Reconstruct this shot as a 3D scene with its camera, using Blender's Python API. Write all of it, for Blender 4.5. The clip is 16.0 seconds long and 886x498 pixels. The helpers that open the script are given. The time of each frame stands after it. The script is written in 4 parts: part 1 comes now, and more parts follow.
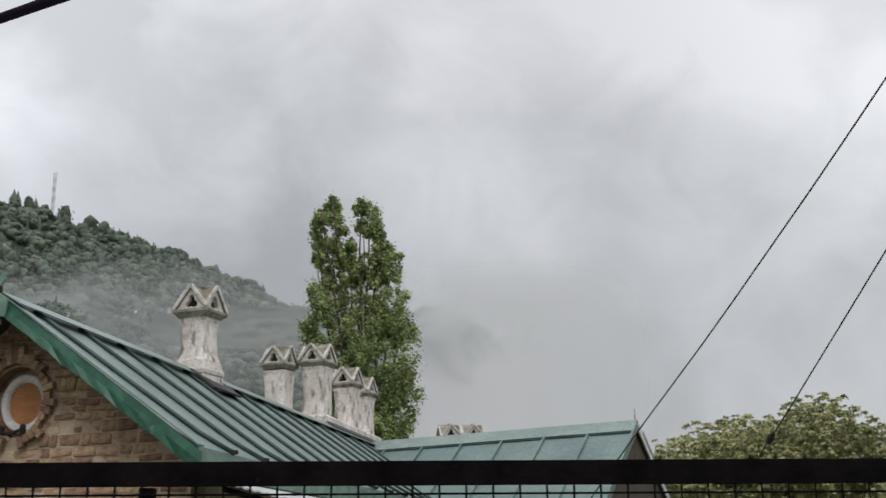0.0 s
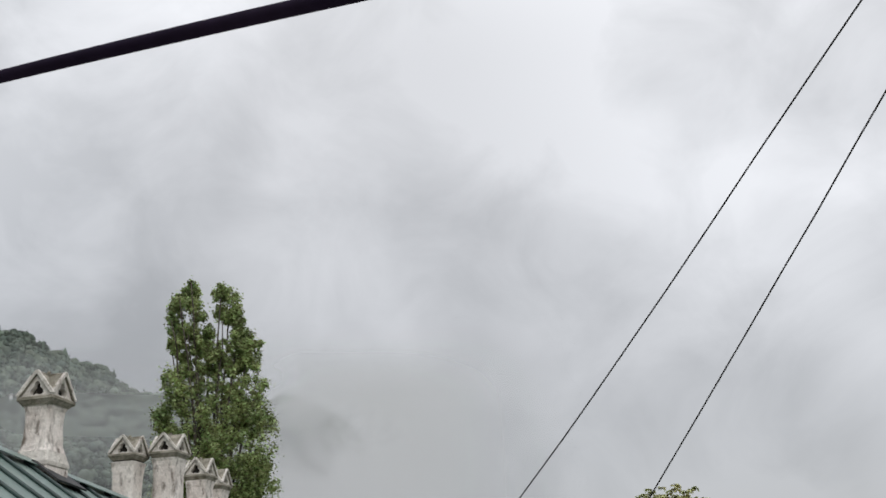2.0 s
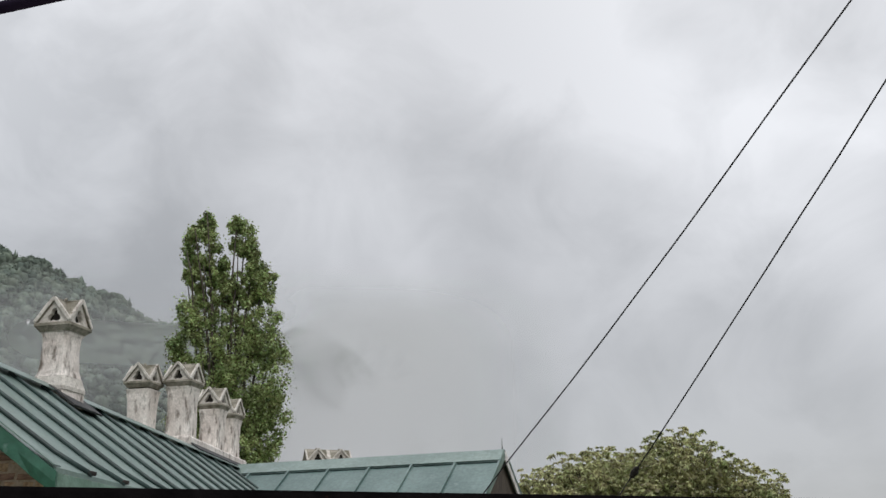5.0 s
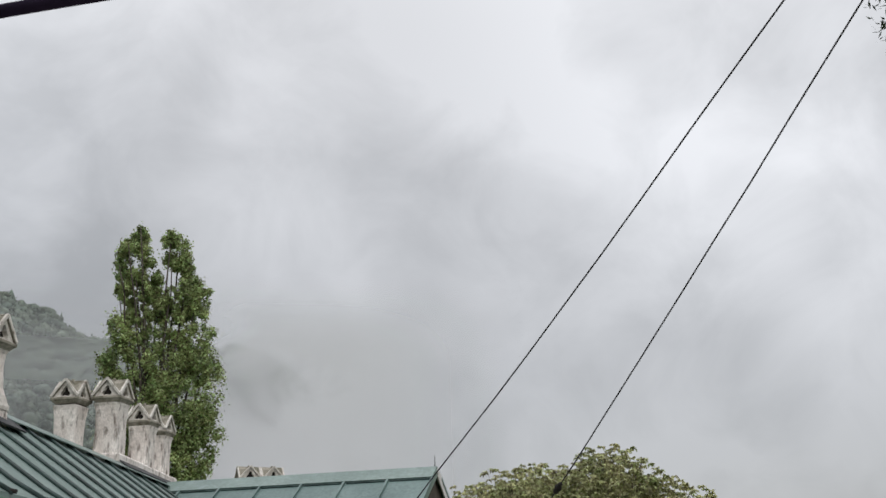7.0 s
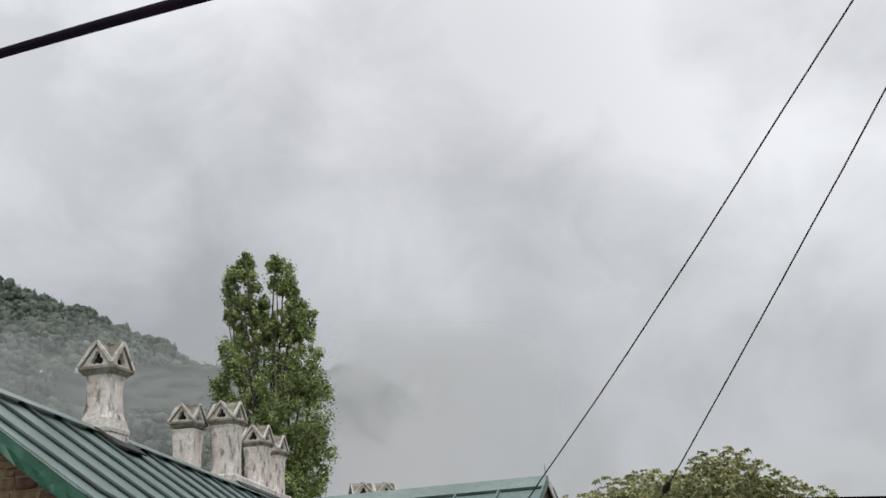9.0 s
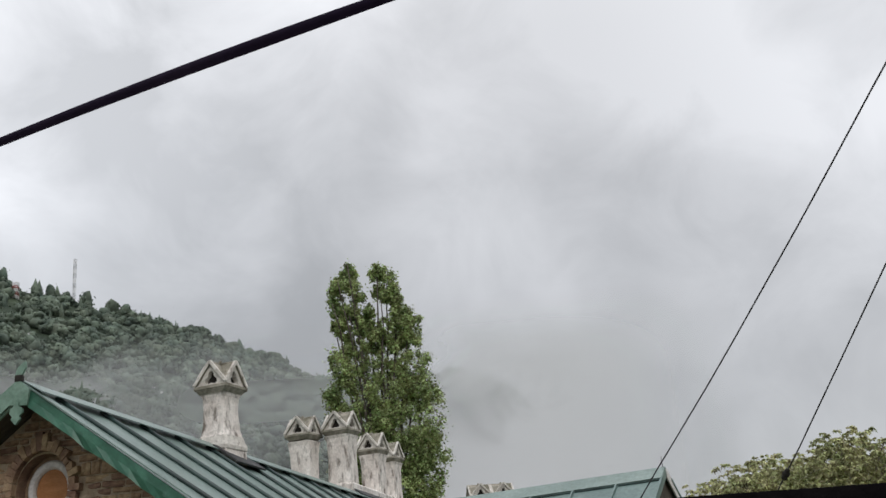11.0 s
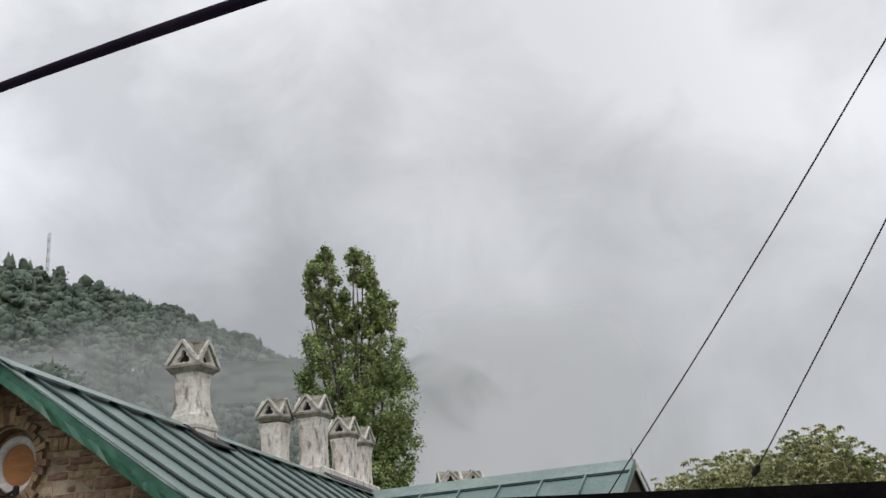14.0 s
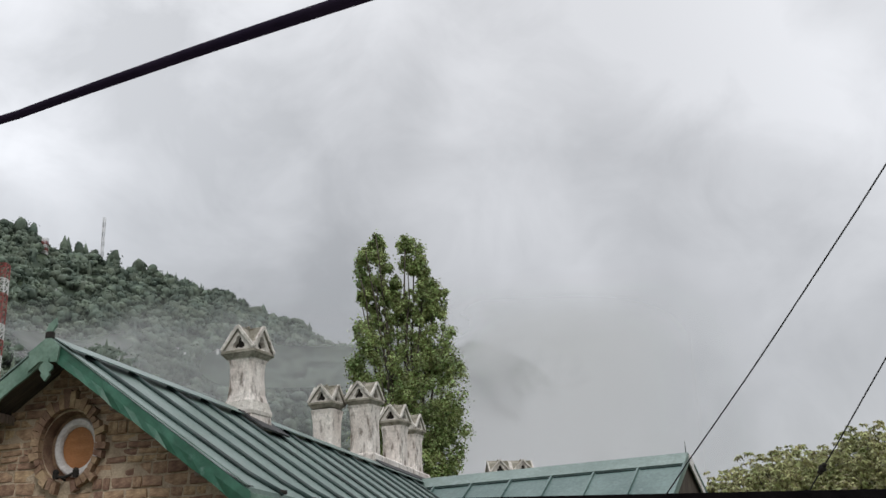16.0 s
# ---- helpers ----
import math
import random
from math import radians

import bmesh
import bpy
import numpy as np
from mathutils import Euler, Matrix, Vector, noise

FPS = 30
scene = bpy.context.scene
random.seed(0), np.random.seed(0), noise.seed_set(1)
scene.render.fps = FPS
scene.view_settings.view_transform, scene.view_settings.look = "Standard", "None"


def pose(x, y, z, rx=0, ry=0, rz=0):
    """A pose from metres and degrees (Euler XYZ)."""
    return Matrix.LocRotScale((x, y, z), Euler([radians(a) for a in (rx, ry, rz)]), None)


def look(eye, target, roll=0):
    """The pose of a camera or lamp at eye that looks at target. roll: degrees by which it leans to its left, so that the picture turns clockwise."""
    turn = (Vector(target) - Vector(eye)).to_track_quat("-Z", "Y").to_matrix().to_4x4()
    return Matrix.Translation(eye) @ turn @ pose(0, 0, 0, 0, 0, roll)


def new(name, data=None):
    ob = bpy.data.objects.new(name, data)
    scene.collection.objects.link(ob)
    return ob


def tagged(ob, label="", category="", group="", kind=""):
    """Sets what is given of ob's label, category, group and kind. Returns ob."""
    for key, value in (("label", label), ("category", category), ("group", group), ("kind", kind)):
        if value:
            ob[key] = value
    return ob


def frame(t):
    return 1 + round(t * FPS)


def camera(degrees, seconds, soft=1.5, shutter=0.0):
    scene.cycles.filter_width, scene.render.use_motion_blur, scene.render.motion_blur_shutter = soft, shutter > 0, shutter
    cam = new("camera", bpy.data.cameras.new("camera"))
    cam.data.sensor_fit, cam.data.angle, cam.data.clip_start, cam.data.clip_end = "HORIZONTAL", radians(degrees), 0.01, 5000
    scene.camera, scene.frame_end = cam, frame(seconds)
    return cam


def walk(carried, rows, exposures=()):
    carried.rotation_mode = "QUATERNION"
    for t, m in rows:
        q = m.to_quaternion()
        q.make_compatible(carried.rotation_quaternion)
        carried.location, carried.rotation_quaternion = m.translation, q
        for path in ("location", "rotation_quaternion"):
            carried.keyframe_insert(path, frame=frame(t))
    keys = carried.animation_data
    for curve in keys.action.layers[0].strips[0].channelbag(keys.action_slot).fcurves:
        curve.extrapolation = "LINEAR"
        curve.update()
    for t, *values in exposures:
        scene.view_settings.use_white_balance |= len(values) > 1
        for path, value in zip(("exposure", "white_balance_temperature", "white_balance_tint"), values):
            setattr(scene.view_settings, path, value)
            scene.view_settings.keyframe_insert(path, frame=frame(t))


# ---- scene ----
cam = camera(45.0, 16.0, shutter=0.4)
ZENITH = 2.6

walk(cam, [
    (0.0, pose(-0.102, 0.122, 4.237, 106.50, 1.19, -0.56)),
    (0.5, pose(-0.108, 0.147, 4.282, 106.33, -0.15, -3.13)),
    (1.0, pose(-0.132, 0.172, 4.298, 107.85, 0.45, -4.34)),
    (1.5, pose(-0.126, 0.166, 4.294, 110.49, 1.28, -4.57)),
    (2.0, pose(-0.127, 0.146, 4.269, 111.00, 2.35, -7.96)),
    (2.5, pose(-0.116, 0.108, 4.241, 110.67, 1.68, -8.91)),
    (3.0, pose(-0.114, 0.080, 4.239, 110.54, 1.23, -9.14)),
    (3.5, pose(-0.132, 0.067, 4.233, 110.64, 0.77, -8.96)),
    (4.0, pose(-0.146, 0.107, 4.242, 110.20, 0.61, -7.86)),
    (4.2, pose(-0.143, 0.137, 4.264, 108.10, 0.68, -7.58)),
    (6.3, pose(-0.098, 0.130, 4.257, 107.57, 0.55, -9.36)),
    (6.5, pose(-0.088, 0.087, 4.256, 107.90, 0.73, -10.00)),
    (7.0, pose(-0.044, 0.050, 4.241, 108.55, 1.13, -10.97)),
    (7.5, pose(-0.010, -0.031, 4.186, 108.84, 1.76, -10.96)),
    (8.0, pose(-0.021, -0.047, 4.173, 109.24, 2.58, -7.69)),
    (8.5, pose(-0.007, -0.038, 4.175, 109.40, 2.56, -5.79)),
    (9.0, pose(-0.014, -0.056, 4.155, 109.46, 2.43, -4.86)),
    (9.5, pose(-0.003, -0.061, 4.166, 109.64, 2.88, -3.45)),
    (10.0, pose(0.002, -0.051, 4.164, 109.77, 3.39, -0.97)),
    (10.2, pose(-0.005, -0.061, 4.163, 109.87, 3.34, -0.10)),
    (12.3, pose(0.112, -0.075, 4.196, 109.65, 5.76, 2.90)),
    (12.5, pose(0.060, -0.036, 4.196, 109.61, 5.21, 2.39)),
    (13.0, pose(0.006, 0.018, 4.211, 109.27, 3.96, 0.12)),
    (13.5, pose(0.016, 0.005, 4.208, 109.05, 3.72, -0.78)),
    (14.0, pose(0.020, -0.023, 4.187, 108.99, 3.31, -0.13)),
    (14.5, pose(0.000, -0.000, 4.200, 108.79, 2.90, 0.99)),
    (15.0, pose(-0.001, 0.002, 4.210, 108.42, 2.78, 1.66)),
    (15.5, pose(-0.036, 0.025, 4.217, 108.25, 2.45, 2.11)),
    (16.0, pose(-0.078, 0.059, 4.232, 108.46, 1.85, 2.15)),
])

# ---- world, sun ----
world = bpy.data.worlds.new("overcast_sky")
scene.world = world
world.use_nodes = True
wn, wl = world.node_tree.nodes, world.node_tree.links
wn.clear()
w_out = wn.new("ShaderNodeOutputWorld")
w_bg = wn.new("ShaderNodeBackground")
w_sky = wn.new("ShaderNodeTexSky")
w_sky.sky_type = "NISHITA"
w_sky.sun_disc = False
w_sky.sun_elevation = radians(42)
w_sky.sun_rotation = radians(163)
w_co = wn.new("ShaderNodeTexCoord")
w_map = wn.new("ShaderNodeMapping")
w_map.inputs["Location"].default_value = (0.35, 0.1, 0.62)
w_map.inputs["Scale"].default_value = (1.15, 1.15, 1.25)
wl.new(w_co.outputs["Generated"], w_map.inputs["Vector"])


def world_noise(scale, detail, rough, dist):
    n = wn.new("ShaderNodeTexNoise")
    n.inputs["Scale"].default_value = scale
    n.inputs["Detail"].default_value = detail
    n.inputs["Roughness"].default_value = rough
    n.inputs["Distortion"].default_value = dist
    wl.new(w_map.outputs["Vector"], n.inputs["Vector"])
    return n


n_big = world_noise(2.3, 2.0, 0.45, 0.3)
n_small = world_noise(7.0, 5.0, 0.55, 0.5)
w_sum = wn.new("ShaderNodeMath")
w_sum.operation = "MULTIPLY_ADD"
w_sum.inputs[1].default_value = 0.42
wl.new(n_small.outputs["Fac"], w_sum.inputs[0])
wl.new(n_big.outputs["Fac"], w_sum.inputs[2])
w_ramp = wn.new("ShaderNodeValToRGB")
els = w_ramp.color_ramp.elements
els[0].position, els[0].color = 0.56, (0.445, 0.448, 0.455, 1)
els[1].position, els[1].color = 0.86, (0.755, 0.76, 0.78, 1)
wl.new(w_sum.outputs[0], w_ramp.inputs["Fac"])
w_mul = wn.new("ShaderNodeMix")
w_mul.data_type = "RGBA"
w_mul.inputs["Factor"].default_value = 0.015
wl.new(w_ramp.outputs["Color"], w_mul.inputs["A"])
wl.new(w_sky.outputs["Color"], w_mul.inputs["B"])


def world_fade(src, a, b, c, d):
    r = wn.new("ShaderNodeMapRange")
    r.interpolation_type = "SMOOTHSTEP"
    for k, v in zip(("From Min", "From Max", "To Min", "To Max"), (a, b, c, d)):
        r.inputs[k].default_value = v
    wl.new(src, r.inputs["Value"])
    return r.outputs["Result"]


# overcast sky brightens towards the zenith; a heavier cloud hangs over the valley
w_sep = wn.new("ShaderNodeSeparateXYZ")
wl.new(w_co.outputs["Generated"], w_sep.inputs[0])
zen = world_fade(w_sep.outputs["Z"], 0.5, 1.0, 1.0, ZENITH)
w_dot = wn.new("ShaderNodeVectorMath")
w_dot.operation = "DOT_PRODUCT"
w_dot.inputs[1].default_value = (-0.02, 0.95, 0.31)
wl.new(w_co.outputs["Generated"], w_dot.inputs[0])
heavy = world_fade(w_dot.outputs["Value"], 0.90, 0.995, 1.0, 0.93)
w_dot2 = wn.new("ShaderNodeVectorMath")
w_dot2.operation = "DOT_PRODUCT"
w_dot2.inputs[1].default_value = (-0.41, 0.725, 0.555)
wl.new(w_co.outputs["Generated"], w_dot2.inputs[0])
thin = world_fade(w_dot2.outputs["Value"], 0.89, 0.995, 1.0, 1.46)
w_var = wn.new("ShaderNodeMath")
w_var.operation = "MULTIPLY"
wl.new(heavy, w_var.inputs[0])
wl.new(thin, w_var.inputs[1])
w_dot3 = wn.new("ShaderNodeVectorMath")
w_dot3.operation = "DOT_PRODUCT"
w_dot3.inputs[1].default_value = (0.52, 0.68, 0.51)
wl.new(w_co.outputs["Generated"], w_dot3.inputs[0])
w_var2 = wn.new("ShaderNodeMath")
w_var2.operation = "MULTIPLY"
wl.new(w_var.outputs[0], w_var2.inputs[0])
wl.new(world_fade(w_dot3.outputs["Value"], 0.90, 0.995, 1.0, 1.15), w_var2.inputs[1])
heavy = w_var2.outputs[0]
w_str = wn.new("ShaderNodeMath")
w_str.operation = "MULTIPLY"
wl.new(zen, w_str.inputs[0])
wl.new(heavy, w_str.inputs[1])
w_low = wn.new("ShaderNodeMath")
w_low.operation = "MULTIPLY"
wl.new(w_str.outputs[0], w_low.inputs[0])
wl.new(world_fade(w_sep.outputs["Z"], 0.08, 0.42, 0.66, 1.0), w_low.inputs[1])
wl.new(w_mul.outputs["Result"], w_bg.inputs["Color"])
wl.new(w_low.outputs[0], w_bg.inputs["Strength"])
wl.new(w_bg.outputs["Background"], w_out.inputs["Surface"])

sun = new("sun", bpy.data.lights.new("sun", "SUN"))
sun.data.energy = 1.1
sun.data.angle = radians(25)
sun.data.color = (1.0, 0.97, 0.93)
sun.matrix_world = look((14, -25, 42), (0, 20, 0))
scene.view_settings.exposure = 0.0


# ---- materials ----
def mat(name, c1, c2, scale=6.0, rough=0.8, metal=0.0, bump=0.3, fine=40.0, stretch=(1, 1, 1), spots=None, vary=0.0, island=False, lo=0.35, hi=0.65, spec=0.4):
    """A two-scale procedural surface: broad patches c1 to c2, fine grain, optional stains, per-piece variation."""
    m = bpy.data.materials.new(name)
    m.use_nodes = True
    n, l = m.node_tree.nodes, m.node_tree.links
    b = n["Principled BSDF"]
    b.inputs["Roughness"].default_value = rough
    b.inputs["Metallic"].default_value = metal
    b.inputs["Specular IOR Level"].default_value = spec
    co = n.new("ShaderNodeTexCoord")
    mp = n.new("ShaderNodeMapping")
    mp.inputs["Scale"].default_value = stretch
    l.new(co.outputs["Object"], mp.inputs["Vector"])
    big = n.new("ShaderNodeTexNoise")
    big.inputs["Scale"].default_value = scale
    big.inputs["Detail"].default_value = 4
    l.new(mp.outputs["Vector"], big.inputs["Vector"])
    ramp = n.new("ShaderNodeValToRGB")
    ramp.color_ramp.elements[0].position, ramp.color_ramp.elements[0].color = lo, (*c1, 1)
    ramp.color_ramp.elements[1].position, ramp.color_ramp.elements[1].color = hi, (*c2, 1)
    l.new(big.outputs["Fac"], ramp.inputs["Fac"])
    col = ramp.outputs["Color"]
    grain = n.new("ShaderNodeTexNoise")
    grain.inputs["Scale"].default_value = fine
    grain.inputs["Detail"].default_value = 3
    l.new(mp.outputs["Vector"], grain.inputs["Vector"])
    g = n.new("ShaderNodeMapRange")
    g.inputs["From Min"].default_value, g.inputs["From Max"].default_value = 0.3, 0.7
    g.inputs["To Min"].default_value, g.inputs["To Max"].default_value = 0.82, 1.15
    l.new(grain.outputs["Fac"], g.inputs["Value"])
    mul = n.new("ShaderNodeMix")
    mul.data_type, mul.blend_type = "RGBA", "MULTIPLY"
    mul.inputs["Factor"].default_value = 1.0
    l.new(col, mul.inputs["A"])
    l.new(g.outputs["Result"], mul.inputs["B"])
    col = mul.outputs["Result"]
    if spots:
        sc, sl, sh, scol, sst = spots
        mp2 = n.new("ShaderNodeMapping")
        mp2.inputs["Scale"].default_value = sst
        l.new(co.outputs["Object"], mp2.inputs["Vector"])
        s = n.new("ShaderNodeTexNoise")
        s.inputs["Scale"].default_value = sc
        s.inputs["Detail"].default_value = 6
        s.inputs["Roughness"].default_value = 0.65
        l.new(mp2.outputs["Vector"], s.inputs["Vector"])
        sr = n.new("ShaderNodeMapRange")
        sr.inputs["From Min"].default_value, sr.inputs["From Max"].default_value = sl, sh
        l.new(s.outputs["Fac"], sr.inputs["Value"])
        mx = n.new("ShaderNodeMix")
        mx.data_type = "RGBA"
        l.new(sr.outputs["Result"], mx.inputs["Factor"])
        l.new(col, mx.inputs["A"])
        mx.inputs["B"].default_value = (*scol, 1)
        col = mx.outputs["Result"]
    if vary:
        if island:
            src = n.new("ShaderNodeNewGeometry").outputs["Random Per Island"]
        else:
            src = n.new("ShaderNodeObjectInfo").outputs["Random"]
        v = n.new("ShaderNodeMapRange")
        v.inputs["To Min"].default_value, v.inputs["To Max"].default_value = 1 - vary, 1 + vary
        l.new(src, v.inputs["Value"])
        h = n.new("ShaderNodeHueSaturation")
        l.new(v.outputs["Result"], h.inputs["Value"])
        hv = n.new("ShaderNodeMapRange")
        hv.inputs["To Min"].default_value, hv.inputs["To Max"].default_value = 0.5 - vary * 0.05, 0.5 + vary * 0.05
        l.new(src, hv.inputs["Value"])
        l.new(hv.outputs["Result"], h.inputs["Hue"])
        l.new(col, h.inputs["Color"])
        col = h.outputs["Color"]
    l.new(col, b.inputs["Base Color"])
    if bump:
        bp = n.new("ShaderNodeBump")
        bp.inputs["Strength"].default_value = bump
        bp.inputs["Distance"].default_value = 0.02
        l.new(grain.outputs["Fac"], bp.inputs["Height"])
        l.new(bp.outputs["Normal"], b.inputs["Normal"])
    return m


M_ROOF = mat("painted_roof_sheet", (0.118, 0.172, 0.155), (0.168, 0.228, 0.206), 1.3, 0.36, 0.0, 0.12, 14, (1, 1, 1), (3.0, 0.58, 0.75, (0.20, 0.26, 0.255), (1, 1, 1)))
# darker variant of the roof sheet, for the wing's slopes and seams
M_WING = mat("darker_green_roof_sheet", (0.078, 0.128, 0.120), (0.118, 0.178, 0.166), 1.1, 0.42, 0.0, 0.12, 14, (1, 1, 1), (3.0, 0.6, 0.75, (0.16, 0.22, 0.21), (1, 1, 1)))
# near-black green: shadow beside the rolls and under the wing capping, as colour
M_ROOF_SHADE = mat("roof_shadow_lines", (0.014, 0.028, 0.026), (0.034, 0.062, 0.057), 2.0, 0.45, 0.0, 0.1, 20)
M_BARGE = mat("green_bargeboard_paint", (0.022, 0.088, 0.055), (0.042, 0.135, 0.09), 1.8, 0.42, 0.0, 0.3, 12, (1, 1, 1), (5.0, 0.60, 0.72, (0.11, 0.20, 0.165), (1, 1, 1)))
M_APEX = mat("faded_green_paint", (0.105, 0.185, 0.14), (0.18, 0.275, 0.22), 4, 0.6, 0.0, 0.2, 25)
M_PLASTER = mat("weathered_lime_plaster", (0.58, 0.525, 0.485), (0.80, 0.755, 0.71), 3.0, 0.9, 0.0, 0.6, 30, (1, 1, 0.6), (3.2, 0.515, 0.68, (0.13, 0.105, 0.085), (2.2, 2.2, 0.8)))
M_CAP = mat("lichened_cap_stone", (0.15, 0.14, 0.105), (0.34, 0.315, 0.265), 5.0, 0.95, 0.0, 0.7, 35, (1, 1, 1), (6.0, 0.55, 0.7, (0.10, 0.085, 0.06), (1, 1, 1)))
M_TRIM = mat("pale_cap_trim", (0.45, 0.42, 0.38), (0.68, 0.65, 0.60), 6.0, 0.9, 0.0, 0.6, 35, (1, 1, 1), (7.0, 0.56, 0.7, (0.15, 0.12, 0.09), (1, 1, 1)))
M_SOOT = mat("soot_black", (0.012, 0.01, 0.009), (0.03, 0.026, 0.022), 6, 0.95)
M_TAR = mat("tarred_flashing", (0.015, 0.016, 0.018), (0.05, 0.05, 0.05), 5, 0.7, 0, 0.5, 20)
M_MORTAR = mat("old_mortar", (0.34, 0.265, 0.19), (0.52, 0.42, 0.31), 4, 0.95, 0, 0.8, 40)
M_STONE = mat("brown_sandstone", (0.19, 0.115, 0.075), (0.36, 0.25, 0.165), 5, 0.92, 0, 0.9, 30, (1, 1, 1), (8, 0.6, 0.75, (0.40, 0.30, 0.2), (1, 1, 1)), vary=0.35)
M_RUBBLE = mat("coursed_sandstone", (0.20, 0.12, 0.08), (0.42, 0.285, 0.19), 1.6, 0.92, 0, 0.25, 7, (1, 1, 1), (2.4, 0.58, 0.75, (0.42, 0.32, 0.22), (1, 1, 1)), vary=0.32)
M_WHITE = mat("old_white_paint", (0.52, 0.50, 0.49), (0.66, 0.64, 0.63), 5, 0.7, 0, 0.3, 30)
M_ORANGE = mat("orange_brown_board", (0.33, 0.14, 0.05), (0.42, 0.19, 0.075), 4, 0.55, 0, 0.15, 40, (1, 1, 4))
# soffit timber; on the wing's gable wall this dark tone stands for shade
M_SOFFIT_AND_SHADE = mat("dark_soffit_and_wall_shade", (0.05, 0.04, 0.035), (0.09, 0.075, 0.06), 4, 0.9, 0, 0.3, 20, (1, 6, 1))
M_TIMBER = mat("grey_rafter_timber", (0.16, 0.12, 0.10), (0.28, 0.22, 0.18), 4, 0.9, 0, 0.3, 30, (1, 8, 1))
M_PALEWOOD = mat("pale_weathered_wood", (0.40, 0.35, 0.27), (0.55, 0.49, 0.39), 4, 0.85, 0, 0.4, 30, (6, 6, 1))
M_TIN = mat("pale_tin_sheet", (0.42, 0.44, 0.45), (0.58, 0.60, 0.61), 2, 0.45, 0.3, 0.15, 15)
M_BLACK = mat("black_fence_paint", (0.003, 0.0025, 0.003), (0.007, 0.006, 0.0065), 5, 0.6, 0, 0.3, 30, (1, 1, 1), (9, 0.68, 0.76, (0.03, 0.014, 0.01), (1, 1, 1)), spec=0.02)
M_CABLE = mat("black_cable_sheath", (0.010, 0.006, 0.016), (0.016, 0.010, 0.022), 10, 0.9, 0, 0.1, 60, spec=0.08)
M_WIRE = mat("weathered_wire", (0.03, 0.03, 0.032), (0.05, 0.05, 0.055), 20, 0.7, 0, 0.1, 80)
M_BARK = mat("grey_bark", (0.05, 0.04, 0.03), (0.11, 0.095, 0.08), 5, 0.95, 0, 0.8, 30, (1, 1, 0.3))
M_GROUND = mat("grass_ground", (0.05, 0.07, 0.03), (0.12, 0.12, 0.07), 0.3, 0.95, 0, 0.4, 4)
M_PAVE = mat("terrace_concrete", (0.26, 0.25, 0.24), (0.36, 0.35, 0.33), 1, 0.9, 0, 0.4, 30)
M_HILL = mat("hill_undergrowth", (0.022, 0.036, 0.022), (0.045, 0.065, 0.035), 0.05, 0.95, 0, 0.0, 0.6)
M_HILLTREE = mat("hill_forest_leaves", (0.066, 0.093, 0.073), (0.134, 0.166, 0.122), 0.10, 0.9, 0, 0.0, 0.5, vary=0.26, island=True)
M_RED = mat("red_mast_paint", (0.20, 0.05, 0.045), (0.28, 0.075, 0.065), 3, 0.6)
M_MASTWHITE = mat("white_mast_paint", (0.55, 0.55, 0.55), (0.68, 0.68, 0.68), 3, 0.6)
M_STEEL = mat("grey_galvanised_steel", (0.34, 0.35, 0.36), (0.46, 0.47, 0.48), 3, 0.6, 0.2)


def leaf_mat(name, c1, c2, vary):
    m = mat(name, c1, c2, 1.2, 0.55, 0, 0.0, 9, vary=vary, island=True)
    n, l = m.node_tree.nodes, m.node_tree.links
    b = n["Principled BSDF"]
    tr = n.new("ShaderNodeBsdfTranslucent")
    mx = n.new("ShaderNodeMixShader")
    mx.inputs[0].default_value = 0.5
    src = b.inputs["Base Color"].links[0].from_socket
    l.new(src, tr.inputs["Color"])
    l.new(b.outputs[0], mx.inputs[1])
    l.new(tr.outputs[0], mx.inputs[2])
    l.new(mx.outputs[0], n["Material Output"].inputs["Surface"])
    return m


M_POPLAR = leaf_mat("poplar_leaves", (0.175, 0.23, 0.085), (0.43, 0.485, 0.215), 0.75)
M_WALNUT = leaf_mat("olive_leaves", (0.25, 0.28, 0.115), (0.52, 0.49, 0.28), 0.65)
M_NEEDLE = leaf_mat("dark_needles", (0.02, 0.035, 0.022), (0.045, 0.06, 0.035), 0.4)


# ---- building helpers ----
def part(name, bm, material, parent=None, label=""):
    me = bpy.data.meshes.new(name)
    if isinstance(bm, bmesh.types.BMesh):
        bmesh.ops.recalc_face_normals(bm, faces=bm.faces[:])
        bm.to_mesh(me)
        bm.free()
    else:
        me.from_pydata(*bm)
    me.materials.append(material)
    ob = new(name, me)
    if parent:
        ob.parent = parent
    if label:
        ob["label"] = label
    return ob


def empty(name, m=None):
    ob = new(name)
    ob.empty_display_size = 0.2
    if m is not None:
        ob.matrix_world = m
    return ob


def box(bm, lo, hi, bevel=0.0):
    """A box from corner lo to corner hi."""
    c = [(a + b) / 2 for a, b in zip(lo, hi)]
    s = [b - a for a, b in zip(lo, hi)]
    r = bmesh.ops.create_cube(bm, size=1.0, matrix=Matrix.Translation(c) @ Matrix.Diagonal((*s, 1)))
    if bevel:
        es = {e for v in r["verts"] for e in v.link_edges}
        bmesh.ops.bevel(bm, geom=list(es), offset=bevel, segments=1, affect="EDGES")


def beam(bm, a, b, w, h, up=(0, 0, 1)):
    """A bar of width w and height h from a to b."""
    a, b = Vector(a), Vector(b)
    d = b - a
    z = Vector(up)
    x = d.cross(z).normalized()
    z = x.cross(d).normalized()
    m = Matrix((x, d.normalized(), z)).transposed().to_4x4()
    m.translation = (a + b) / 2
    bmesh.ops.create_cube(bm, size=1.0, matrix=m @ Matrix.Diagonal((w, d.length, h, 1)))


